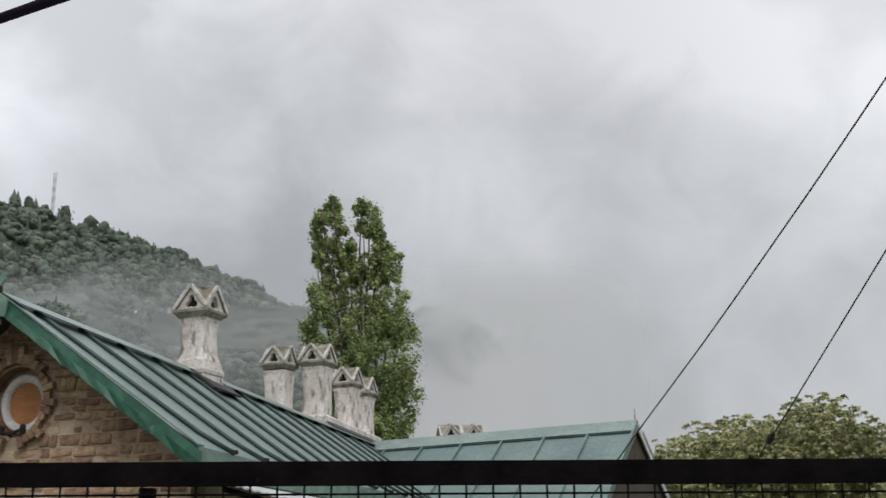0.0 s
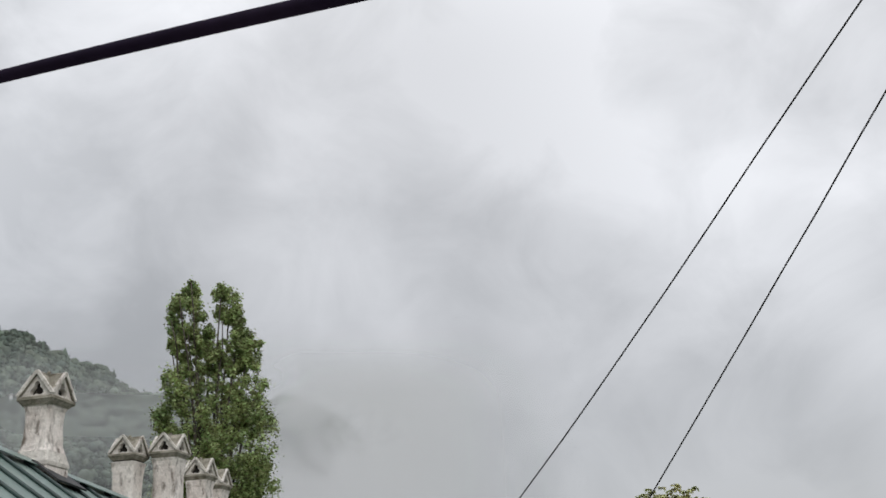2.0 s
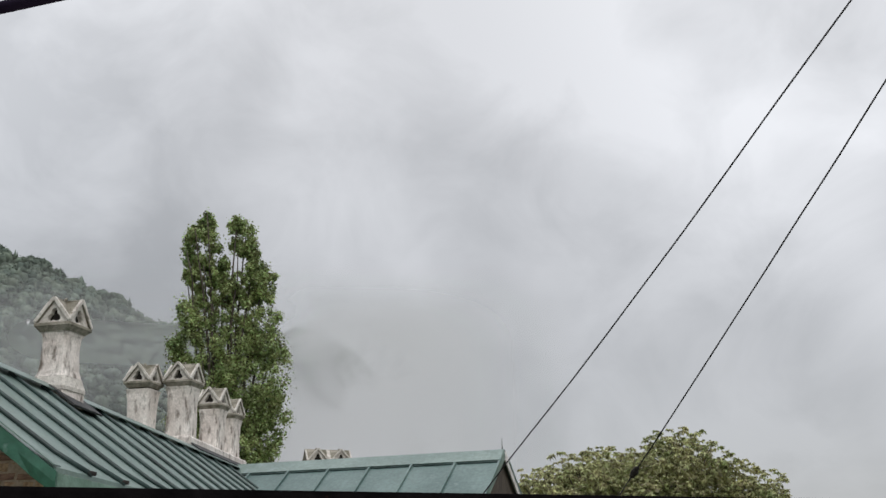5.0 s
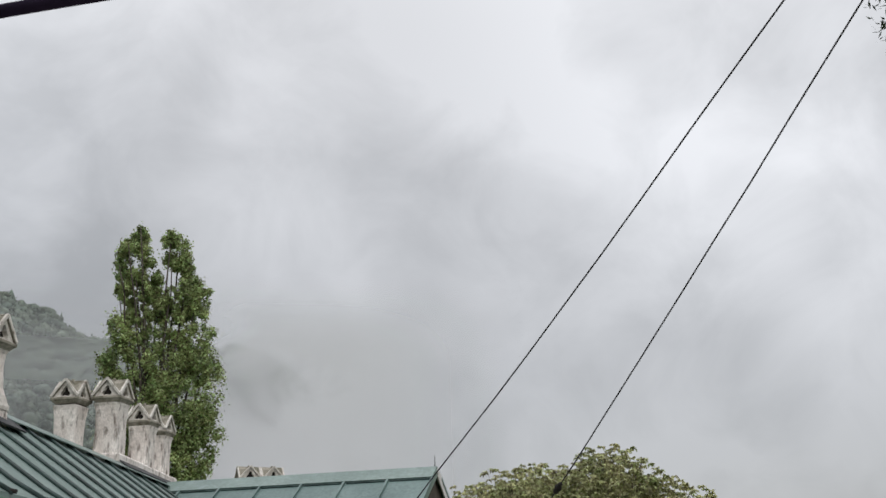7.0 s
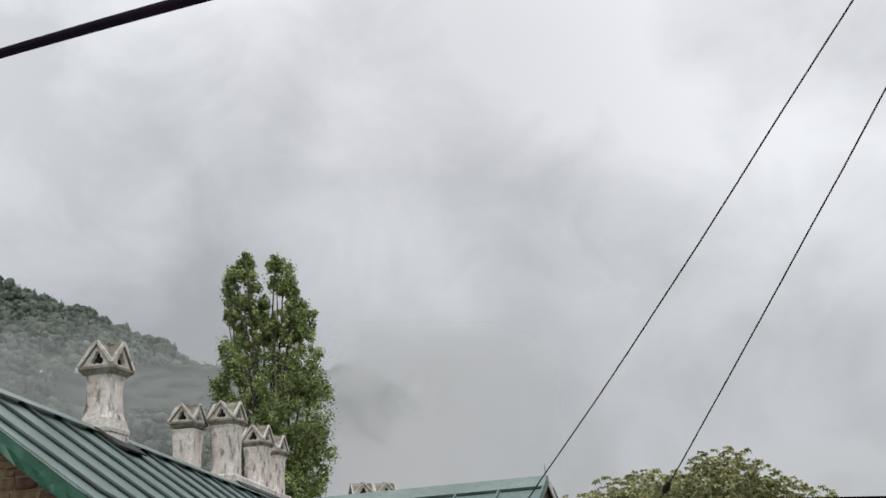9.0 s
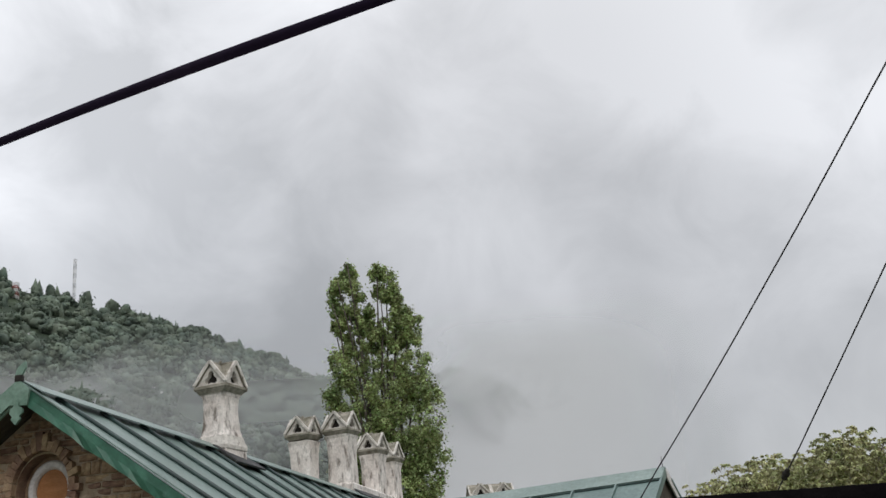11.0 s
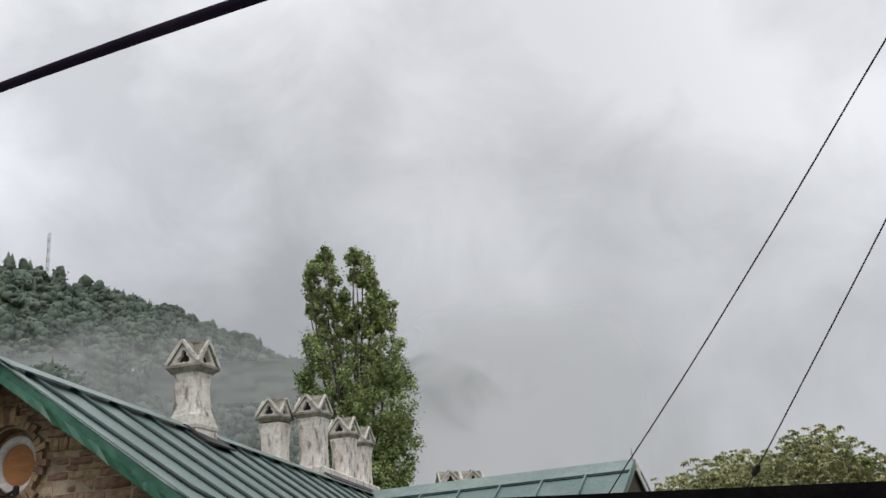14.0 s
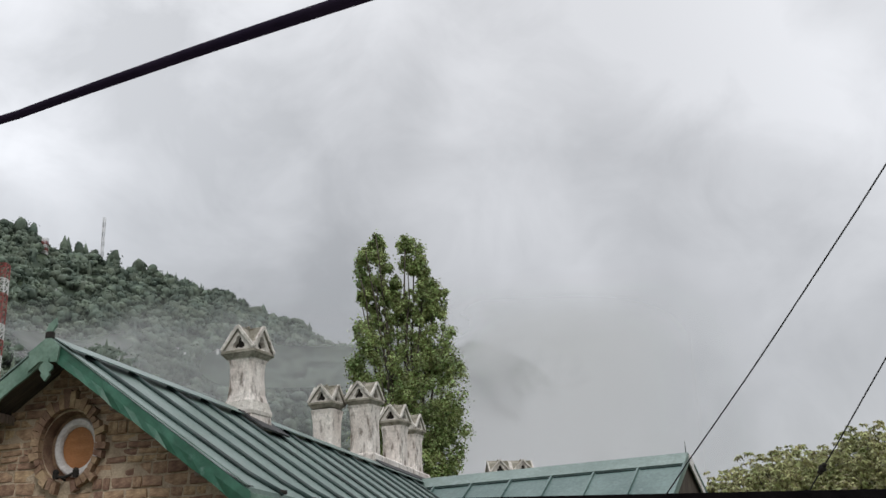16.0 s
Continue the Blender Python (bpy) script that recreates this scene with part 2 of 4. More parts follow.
def tube(points, radii, sides=6):
    """Vertices and faces of a tapered tube along points."""
    vs, fs = [], []
    pts = [Vector(p) for p in points]
    for i, p in enumerate(pts):
        d = (pts[min(i + 1, len(pts) - 1)] - pts[max(i - 1, 0)]).normalized()
        x = d.cross(Vector((0.31, 0.2, 0.93))).normalized()
        y = d.cross(x)
        for k in range(sides):
            an = 2 * math.pi * k / sides
            vs.append(p + (x * math.cos(an) + y * math.sin(an)) * radii[i])
    for i in range(len(pts) - 1):
        for k in range(sides):
            k2 = (k + 1) % sides
            fs.append((i * sides + k, i * sides + k2, (i + 1) * sides + k2, (i + 1) * sides + k))
    fs.append(tuple(range(sides))[::-1])
    fs.append(tuple((len(pts) - 1) * sides + k for k in range(sides)))
    return vs, fs


def tube_part(name, points, radii, material, parent=None, label="", sides=6):
    vs, fs = tube(points, radii, sides)
    ob = part(name, ([tuple(v) for v in vs], [], fs), material, parent, label)
    ob.data.polygons.foreach_set("use_smooth", [True] * len(ob.data.polygons))
    return ob


def loft(rings):
    """A closed solid through rings of equally many points."""
    vs, fs = [], []
    n = len(rings[0])
    for r in rings:
        vs += [tuple(p) for p in r]
    for i in range(len(rings) - 1):
        for k in range(n):
            k2 = (k + 1) % n
            fs.append((i * n + k, i * n + k2, (i + 1) * n + k2, (i + 1) * n + k))
    fs.append(tuple(range(n))[::-1])
    fs.append(tuple((len(rings) - 1) * n + k for k in range(n)))
    return vs, [], fs


def plate(bm, pts, t):
    """A flat polygon of thickness t, set back from pts along its normal."""
    ps = [Vector(p) for p in pts]
    nrm = (ps[1] - ps[0]).cross(ps[-1] - ps[0]).normalized() * t
    a = [bm.verts.new(p) for p in ps]
    b = [bm.verts.new(p - nrm) for p in ps]
    bm.faces.new(a)
    bm.faces.new(b[::-1])
    for i in range(len(ps)):
        j = (i + 1) % len(ps)
        bm.faces.new((a[i], b[i], b[j], a[j]))


# ---- ground, terrace and hill ----
GZ = 0.0
bm = bmesh.new()
rad = [0, 4, 10, 20, 40, 80, 160, 320, 640, 1400, 3500]
prev = None
for r in rad:
    ring = [bm.verts.new((r * math.cos(2 * math.pi * k / 48), r * math.sin(2 * math.pi * k / 48) + 15, GZ + (noise.noise((r * 0.1, k * 0.4, 0)) * 0.15 if 25 < r < 3000 else 0))) for k in range(48)] if r else [bm.verts.new((0, 15, GZ))]
    if prev:
        for k in range(48):
            if len(prev) == 1:
                bm.faces.new((prev[0], ring[k], ring[(k + 1) % 48]))
            else:
                bm.faces.new((prev[k], ring[k], ring[(k + 1) % 48], prev[(k + 1) % 48]))
    prev = ring
tagged(part("ground", bm, M_GROUND), "grassy ground around the stone house", "ground", kind="structure")

bm = bmesh.new()
box(bm, (-7, -7, -0.3), (7, 4.78, 2.6), 0.03)
tagged(part("pavement", bm, M_PAVE), "raised concrete terrace with a retaining wall", "terrace", kind="structure")

# crest line of the wooded hill: bearing and elevation in degrees
CREST = [(-75, 15), (-55, 18), (-40, 19), (-25, 18.88), (-23.3, 18.58), (-22.6, 17.98), (-20.1, 17.83), (-18.8, 17.18), (-17.5, 17.18), (-15.1, 16.48), (-13.5, 16.18), (-12.6, 15.68), (-11, 14.98), (-9.3, 14.58), (-8.1, 13.68), (-7, 13.28), (-4, 13.18), (0, 13.18), (1.3, 12.88), (2.9, 12.08), (4, 10.68), (6.5, 7), (10, 4), (14, 2), (60, 2)]


def crest(az):
    for (a0, e0), (a1, e1) in zip(CREST, CREST[1:]):
        if a0 <= az <= a1:
            return e0 + (e1 - e0) * (az - a0) / (a1 - a0)
    return 2.0


def hill_point(az, s):
    """s: 0 at the foot of the hill, 1 on its crest."""
    top = 620 * math.tan(radians(crest(az))) + 4.2
    r = 230 + 390 * s
    lump = noise.noise((az * 0.25, s * 3.0, 0.3)) * 14 * min(1, 3 * (1 - s)) * min(1, 4 * s)
    z = top * (s ** 1.15) + lump - 2
    return (r * math.sin(radians(az)), r * math.cos(radians(az)), z)


vs, fs = [], []
NA, NS = 110, 26
for i in range(NA + 1):
    for j in range(NS + 5):
        az = -75 + 135 * i / NA
        if j <= NS:
            vs.append(hill_point(az, j / NS))
        else:
            x, y, z = hill_point(az, 1)
            q = 1 + 0.2 * (j - NS)
            vs.append((x * q, y * q, z * (1 - 0.26 * (j - NS)) - 3))
w = NS + 5
for i in range(NA):
    for j in range(w - 1):
        fs.append((i * w + j, (i + 1) * w + j, (i + 1) * w + j + 1, i * w + j + 1))
hill = tagged(part("backdrop", (vs, [], fs), M_HILL), "steep forested hillside under low cloud", "hill", kind="structure")
hill.data.polygons.foreach_set("use_smooth", [True] * len(fs))


def crown_blobs(places, rng):
    """places: x, y, z, half width, half height, cone. Rounded crowns with a lumpy surface, all different."""
    b = bmesh.new()
    bmesh.ops.create_icosphere(b, subdivisions=2, radius=1.0)
    v0 = np.array([x.co[:] for x in b.verts])
    f0 = np.array([[x.index for x in q.verts] for q in b.faces])
    b.free()
    P = np.array(places)
    n = len(P)
    k = np.ones((n, len(v0)))
    for freq, amp in ((2.6, 0.16), (5.0, 0.11)):
        w = rng.normal(size=(n, 3)) * freq
        k += amp * np.sin(w @ v0.T + rng.uniform(0, 6.3, size=(n, 1)))
    k *= rng.uniform(0.92, 1.08, size=k.shape)
    v = v0[None] * k[:, :, None]
    taper = np.clip(1.1 - (v[:, :, 2] + 1) / 2, 0.06, 1.2)
    side = np.where(P[:, 5:6] > 0, taper, 1.0)
    v[:, :, 0] *= side
    v[:, :, 1] *= side
    v = v * np.stack([P[:, 3], P[:, 3], P[:, 4]], 1)[:, None, :] + P[:, None, :3]
    f = f0[None] + (np.arange(n) * len(v0))[:, None, None]
    return v.reshape(-1, 3), f.reshape(-1, 3)


def shell_leaves(clumps, per, size, rng, lift=0.3, wild=0.5, squash=1.0, broad=0.36):
    """Leaves on lumpy clumps (x, y, z, radius), each turned roughly outward like the side of its clump."""
    c = np.repeat(np.array(clumps)[:, :4], per, axis=0)
    n = len(c)
    u = rng.normal(size=(n, 3))
    u /= np.linalg.norm(u, axis=1)[:, None]
    p = c[:, :3] + u * (c[:, 3] * rng.uniform(0.45, 1.12, size=n))[:, None] * [1, 1, squash]
    nrm = u + rng.normal(size=(n, 3)) * wild
    nrm[:, 2] += lift
    nrm /= np.linalg.norm(nrm, axis=1)[:, None]
    d = np.cross(nrm, rng.normal(size=(n, 3)))
    d /= np.linalg.norm(d, axis=1)[:, None]
    q = np.cross(nrm, d)
    L = (size * rng.uniform(0.6, 1.35, size=n))[:, None]
    v = np.stack([p - d * L * 0.5, p + q * L * broad, p + d * L * 0.5, p - q * L * broad], axis=1).reshape(-1, 3)
    return v, np.arange(n * 4).reshape(n, 4)


def joined(*sets):
    """Several vertex and face arrays as one mesh."""
    vs, fs, k = [], [], 0
    for v, f in sets:
        vs += np.asarray(v).tolist()
        fs += (np.asarray(f) + k).tolist()
        k += len(v)
    return vs, [], fs


rng = np.random.default_rng(7)
trees = []
for _ in range(4300):
    az = rng.uniform(-30, 7)
    s = rng.uniform(0.22, 0.985) ** 0.85
    if abs(az + 23.05) < 0.4 and s > 0.9:
        continue
    x, y, z = hill_point(az, s)
    wd = rng.uniform(2.3, 4.9)
    tall = rng.random() < 0.10
    trees.append((x, y, z + wd * 0.55, wd * (0.62 if tall else 1), wd * (1.7 if tall else rng.uniform(0.75, 1.05)), tall))
# trees along the skyline: bearing, height of the tip, half width, conifer
for az, el, wd, tall in ((-25.2, 19.4, 5.2, 0), (-24.3, 19.5, 4.8, 0), (-23.7, 19.25, 3.4, 0), (-22.1, 18.95, 3.4, 1), (-21.9, 18.85, 3.2, 1), (-21.3, 18.65, 3.6, 0), (-21.0, 18.55, 2.8, 1), (-20.5, 18.2, 2.6, 0), (-19.5, 18.25, 3.6, 0), (-18.25, 17.87, 4.6, 0), (-17.5, 17.6, 3.8, 0), (-16.7, 17.3, 1.9, 1), (-16.25, 17.25, 1.9, 1), (-15.75, 17.05, 1.8, 1), (-14.1, 16.45, 3.4, 0), (-13.3, 16.3, 3.2, 0), (-12.75, 15.9, 3.0, 0), (-11.53, 15.78, 3.4, 1), (-10.5, 15.05, 2.6, 0), (-9.6, 14.9, 2.4, 0), (-9.0, 14.8, 1.7, 1), (0.1, 13.45, 3.2, 0), (1.3, 13.2, 3.2, 0), (2.8, 12.4, 3.0, 0)):
    x, y, z = hill_point(az, 0.985)
    top = math.hypot(x, y) * math.tan(radians(el)) + 4.2
    hh = max((top - z) * 0.55, wd * 0.6)
    trees.append((x, y, top - hh, wd * (1.25 if tall else 1), hh, bool(tall)))
az = -25.8
while az < 4:
    x, y, z = hill_point(az, rng.uniform(0.96, 0.995))
    wd = rng.uniform(1.8, 3.2)
    trees.append((x, y, z + wd * 0.4, wd, wd * rng.uniform(0.7, 1.1), False))
    az += rng.uniform(0.12, 0.3)
# each crown is a main dome with smaller lobes round it
lobes = list(trees)
for x, y, z, w, h, tall in trees:
    if tall:
        continue
    for _ in range(2):
        an = rng.uniform(0, 2 * math.pi)
        q = rng.uniform(0.45, 0.65)
        lobes.append((x + w * 0.75 * math.cos(an), y + w * 0.75 * math.sin(an), z + h * rng.uniform(-0.35, 0.35), w * q, h * q, False))
hv, hf = crown_blobs([(x, y, z, w * 0.70, h * 0.72, c) for x, y, z, w, h, c in lobes], rng)
lv, lf = shell_leaves([(x, y, z - (h * 0.3 if c else 0), (w + h) * (0.3 if c else 0.46)) for x, y, z, w, h, c in lobes], 34, 1.35, rng, 0.5, 0.9)
forest = part("hill_forest", joined((hv, hf), (lv, lf)), M_HILLTREE)
forest.data.polygons.foreach_set("use_smooth", [True] * len(forest.data.polygons))
tagged(forest, "dense dark green mixed forest covering the hillside", "forest", kind="stuff")

# ---- stone house ----
HX, HY, AZ = -4.98, 12.02, 11.93
RIDGE, EAVE, HALF, LONG = 7.30, 5.44, 2.52, 18.2
HM = pose(HX, HY, 0, 0, 0, -AZ)
WALLY = 0.55
SLOPE = (RIDGE - EAVE) / HALF
house = tagged(empty("house", HM), "brown sandstone house with a green sheet-metal gable roof", "house")


def roof_z(x):
    return RIDGE - abs(x) * SLOPE


def gable_wall(parent, half, wall_y, back_y, ridge, slope, floor, hole=None):
    """Gable-ended body: an outline extruded along y, with an oval hole through the front."""
    bm = bmesh.new()
    h = half - 0.32
    zt = lambda x: ridge - 0.12 - abs(x) * slope
    out = [(-h, floor), (h, floor), (h, zt(h)), (0, zt(0)), (-h, zt(h))]
    t = 0.4
    if hole:
        cx, cz, rx, rz = hole
        n = 40
        ring, edge = [], []
        for k in range(n):
            an = 2 * math.pi * k / n
            dx, dz = math.cos(an), math.sin(an)
            ring.append((cx + rx * dx, cz + rz * dz))
            best = 1e9
            for (x0, z0), (x1, z1) in zip(out, out[1:] + out[:1]):
                ex, ez = x1 - x0, z1 - z0
                den = dx * ez - dz * ex
                if abs(den) < 1e-9:
                    continue
                s = ((x0 - cx) * ez - (z0 - cz) * ex) / den
                u = ((x0 - cx) * dz - (z0 - cz) * dx) / den
                if s > 0 and -1e-6 <= u <= 1 + 1e-6:
                    best = min(best, s)
            edge.append((cx + dx * best, cz + dz * best))
        for y in (wall_y, wall_y + t):
            a = [bm.verts.new((x, y, z)) for x, z in ring]
            b = [bm.verts.new((x, y, z)) for x, z in edge]
            for k in range(n):
                bm.faces.new((a[k], a[(k + 1) % n], b[(k + 1) % n], b[k]))
            if y == wall_y:
                first = a
        for k in range(n):
            bm.faces.new((first[k], first[(k + 1) % n], a[(k + 1) % n], a[k]))
        wall = part("wall", bm, M_MORTAR, parent, "stone gable wall with an oval opening")
        wall.data.materials.append(M_STONE)
        wall.data.polygons.foreach_set("material_index", [int(abs(p.normal.y) < 0.5) for p in wall.data.polygons])
        bm = bmesh.new()
    else:
        plate(bm, [(x, wall_y, z) for x, z in out], t)
        part("wall", bm, M_MORTAR, parent)
        bm = bmesh.new()
    for sx in (-1, 1):
        x0, x1 = sorted((sx * h, sx * (h - 0.4)))
        bm = bmesh.new()
        box(bm, (x0, wall_y + t + 0.002, floor), (x1, back_y, zt(h) - 0.02))
        part("wall", bm, M_MORTAR, parent)
    bm = bmesh.new()
    plate(bm, [(x * 0.99, back_y - 0.002, z) for x, z in out][::-1], t)
    part("wall", bm, M_MORTAR, parent)


WIN = (0.012, 6.155, 0.285, 0.335)
gable_wall(house, HALF, WALLY - 0.026, LONG - 0.5, RIDGE, SLOPE, 0.0, (WIN[0], WIN[1], WIN[2] + 0.085, WIN[3] + 0.075))

# roof sheets, two slopes with a slight upturn at the eaves
for sx in (-1, 1):
    rings = []
    for y in (0.0, LONG):
        top = [(sx * q * HALF, y, RIDGE - q * HALF * SLOPE + (0.05 * max(0, q - 0.85) / 0.15)) for q in (0, 0.3, 0.6, 0.85, 1.0)]
        low = [(x, y, z - 0.05) for x, _, z in top[::-1]]
        rings.append(top + low)
    ob = part("roof", loft(rings), M_ROOF, house, "green painted sheet-metal roof slope")
    # rolled seams from ridge to eave, their side shadows put into the dark colour
    y, skew = 0.47, 0.38
    while y < LONG - 0.5:
        pts = [(sx * q * HALF, y + skew * q, RIDGE - q * HALF * SLOPE + (0.05 * max(0, q - 0.85) / 0.15) + 0.026) for q in (0.06, 0.3, 0.6, 0.85, 1.015)]
        tube_part("roof_seam", pts, [0.030] * 5, M_ROOF_SHADE, ob, "", 8)
        kn = [(sx * 1.0 * HALF, y + skew, EAVE + 0.075), (sx * 1.03 * HALF, y + skew, EAVE + 0.065)]
        tube_part("seam_end", kn, [0.030, 0.024], M_SOOT, ob, "", 8)
        y += 1.0 + 0.012 * y
    bm = bmesh.new()
    plate(bm, [(sx * 0.02, -0.02, RIDGE + 0.05), (sx * 0.30, -0.02, RIDGE + 0.085 - 0.28 * SLOPE), (sx * 0.30, LONG, RIDGE + 0.085 - 0.28 * SLOPE), (sx * 0.02, LONG, RIDGE + 0.05)], 0.012 * sx)
    part("ridge_cap", bm, M_ROOF, ob)
    # fascia under the eave
    bm = bmesh.new()
    x0, x1 = sorted((sx * (HALF - 0.03), sx * (HALF + 0.012)))
    box(bm, (x0, 0.004, EAVE - 0.24), (x1, LONG, EAVE - 0.003), 0.005)
    part("fascia", bm, M_APEX, house, "green eaves board")
    # soffit and rafters that carry the verge
    bm = bmesh.new()
    plate(bm, [(sx * 0.02, 0.05, RIDGE - 0.09), (sx * HALF * 0.98, 0.05, RIDGE - 0.09 - HALF * 0.98 * SLOPE), (sx * HALF * 0.98, WALLY + 0.1, RIDGE - 0.09 - HALF * 0.98 * SLOPE), (sx * 0.02, WALLY + 0.1, RIDGE - 0.09)], 0.02 * sx)
    part("soffit", bm, M_SOFFIT_AND_SHADE, house, "dark boarded soffit")
    for q in (0.32, 0.75):
        bm = bmesh.new()
        x = sx * HALF * q
        z = RIDGE - 0.2 - abs(x) * SLOPE
        box(bm, (x - 0.05, 0.06, z - 0.06), (x + 0.05, WALLY + 0.05, z + 0.05), 0.008)
        part("purlin", bm, M_TIMBER, house, "grey timber purlin end")
    # bargeboard with a dented lower edge
    bm = bmesh.new()
    n = 18
    rows = []
    rngb = random.Random(4 + sx)
    for i in range(n + 1):
        q = i / n
        x = sx * (0.0 + q * (HALF + 0.02))
        zt = RIDGE + 0.02 - q * (HALF + 0.02) * SLOPE
        wv = rngb.uniform(-0.018, 0.018)
        wd = 0.225
        rows.append([(x, -0.03 + wv * 0.6, zt), (x, -0.035 + wv, zt - wd * 0.5), (x, -0.03 - wv, zt - wd + wv), (x, 0.0 - wv, zt - wd + wv), (x, 0.0, zt)])
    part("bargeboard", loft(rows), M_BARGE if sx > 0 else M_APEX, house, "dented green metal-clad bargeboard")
    bb = house.children[-1]
    bb.data.polygons.foreach_set("use_smooth", [len(p.vertices) == 4 for p in bb.data.polygons])
    # roof verge flashing that folds over the board
    bm = bmesh.new()
    plate(bm, [(0, -0.045, RIDGE + 0.045), (sx * HALF, -0.045, EAVE + 0.075), (sx * HALF, 0.12, EAVE + 0.075), (0, 0.12, RIDGE + 0.045)], 0.015 * sx)
    part("verge_flashing", bm, M_ROOF, house)

# apex kite panel, pendant and finial
bm = bmesh.new()
plate(bm, [(-0.24, -0.07, RIDGE - 0.36), (-0.10, -0.07, RIDGE - 0.25), (0.13, -0.07, RIDGE - 0.27), (0.15, -0.07, RIDGE - 0.09), (0.0, -0.07, RIDGE + 0.05), (-0.24, -0.07, RIDGE - 0.13)], 0.03)
part("apex_panel", bm, M_APEX, house, "faded green gable apex panel")
bm = bmesh.new()
prof = [(0.035, 0), (0.03, -0.05), (0.075, -0.08), (0.085, -0.13), (0.045, -0.17), (0.06, -0.20), (0.0, -0.27)]
pts = [(x, -0.05, RIDGE - 0.22 + z) for x, z in prof] + [(-x, -0.05, RIDGE - 0.22 + z) for x, z in prof[-2::-1]]
plate(bm, pts, 0.035)
part("pendant", bm, M_APEX, house, "cut-out green pendant under the gable apex")
bm = bmesh.new()
box(bm, (-0.045, -0.08, RIDGE + 0.02), (0.045, -0.01, RIDGE + 0.10), 0.008)
part("finial_post", bm, M_SOOT, house)
bm = bmesh.new()
plate(bm, [(-0.055, -0.06, RIDGE + 0.10), (0.03, -0.06, RIDGE + 0.09), (0.085, -0.06, RIDGE + 0.18), (0.075, -0.06, RIDGE + 0.26), (-0.02, -0.06, RIDGE + 0.19)], 0.03)
part("finial", bm, M_APEX, house, "small leaf-shaped green finial")

# oval window with white frame and orange board
window = empty("window")
window.parent = house
cx, cz, rx, rz = WIN
N = 40
rings = []
for (f, y) in ((1.06, WALLY + 0.20), (1.06, WALLY + 0.13), (1.03, WALLY + 0.105), (1.0, WALLY + 0.09), (0.95, WALLY + 0.085), (0.80, WALLY + 0.10), (0.74, WALLY + 0.13), (0.74, WALLY + 0.20)):
    rings.append([(cx + rx * f * math.cos(2 * math.pi * k / N), y, cz + rz * f * math.sin(2 * math.pi * k / N)) for k in range(N)])
vs, fs = [], []
for r in rings:
    vs += r
for i in range(len(rings)):
    j = (i + 1) % len(rings)
    for k in range(N):
        k2 = (k + 1) % N
        fs.append((i * N + k, i * N + k2, j * N + k2, j * N + k))
part("window_frame", (vs, [], fs), M_WHITE, window, "thick white painted oval frame")
bm = bmesh.new()
bv = [bm.verts.new((cx + rx * 0.78 * math.cos(2 * math.pi * k / N), WALLY + 0.155, cz + rz * 0.78 * math.sin(2 * math.pi * k / N))) for k in range(N)]
bm.faces.new(bv)
r = bmesh.ops.extrude_face_region(bm, geom=bm.faces[:])
bmesh.ops.translate(bm, vec=(0, 0.015, 0), verts=[v for v in r["geom"] if isinstance(v, bmesh.types.BMVert)])
part("window_panel", bm, M_ORANGE, window, "orange-brown board filling the oval window")
rings = [[(cx + rx * f * math.cos(2 * math.pi * k / N), y, cz + rz * f * math.sin(2 * math.pi * k / N)) for k in range(N)] for f, y in ((1.36, WALLY + 0.16), (0.98, WALLY + 0.16), (0.98, WALLY + 0.24), (1.36, WALLY + 0.24))]
part("window_reveal", ([p for r in rings for p in r], [], [(i * N + k, i * N + (k + 1) % N, (i + 1) % 4 * N + (k + 1) % N, (i + 1) % 4 * N + k) for i in range(4) for k in range(N)]), M_STONE, window, "dark recessed stone reveal")
# voussoirs round the opening
stone_rng = random.Random(11)
nv = 34
for k in range(nv):
    a0 = -1.35 + 2 * math.pi * 0.93 * k / nv
    a1 = a0 + 2 * math.pi * 0.93 / nv * stone_rng.uniform(0.86, 0.97)
    bm = bmesh.new()
    ri, ro = 1.30, 1.30 + stone_rng.uniform(0.28, 0.62) * (1.15 if 0.6 < a0 < 2.6 else 0.8)
    yy = WALLY - 0.029 - stone_rng.uniform(0, 0.005)
    q = [(cx + rx * f * math.cos(a), yy, cz + rz * f * math.sin(a)) for f, a in ((ri, a0), (ro, a0 + stone_rng.uniform(-0.03, 0.03)), (ro * stone_rng.uniform(0.95, 1.03), a1), (ri, a1))]
    plate(bm, q[::-1], 0.09)
    part("stone", bm, M_STONE, house)

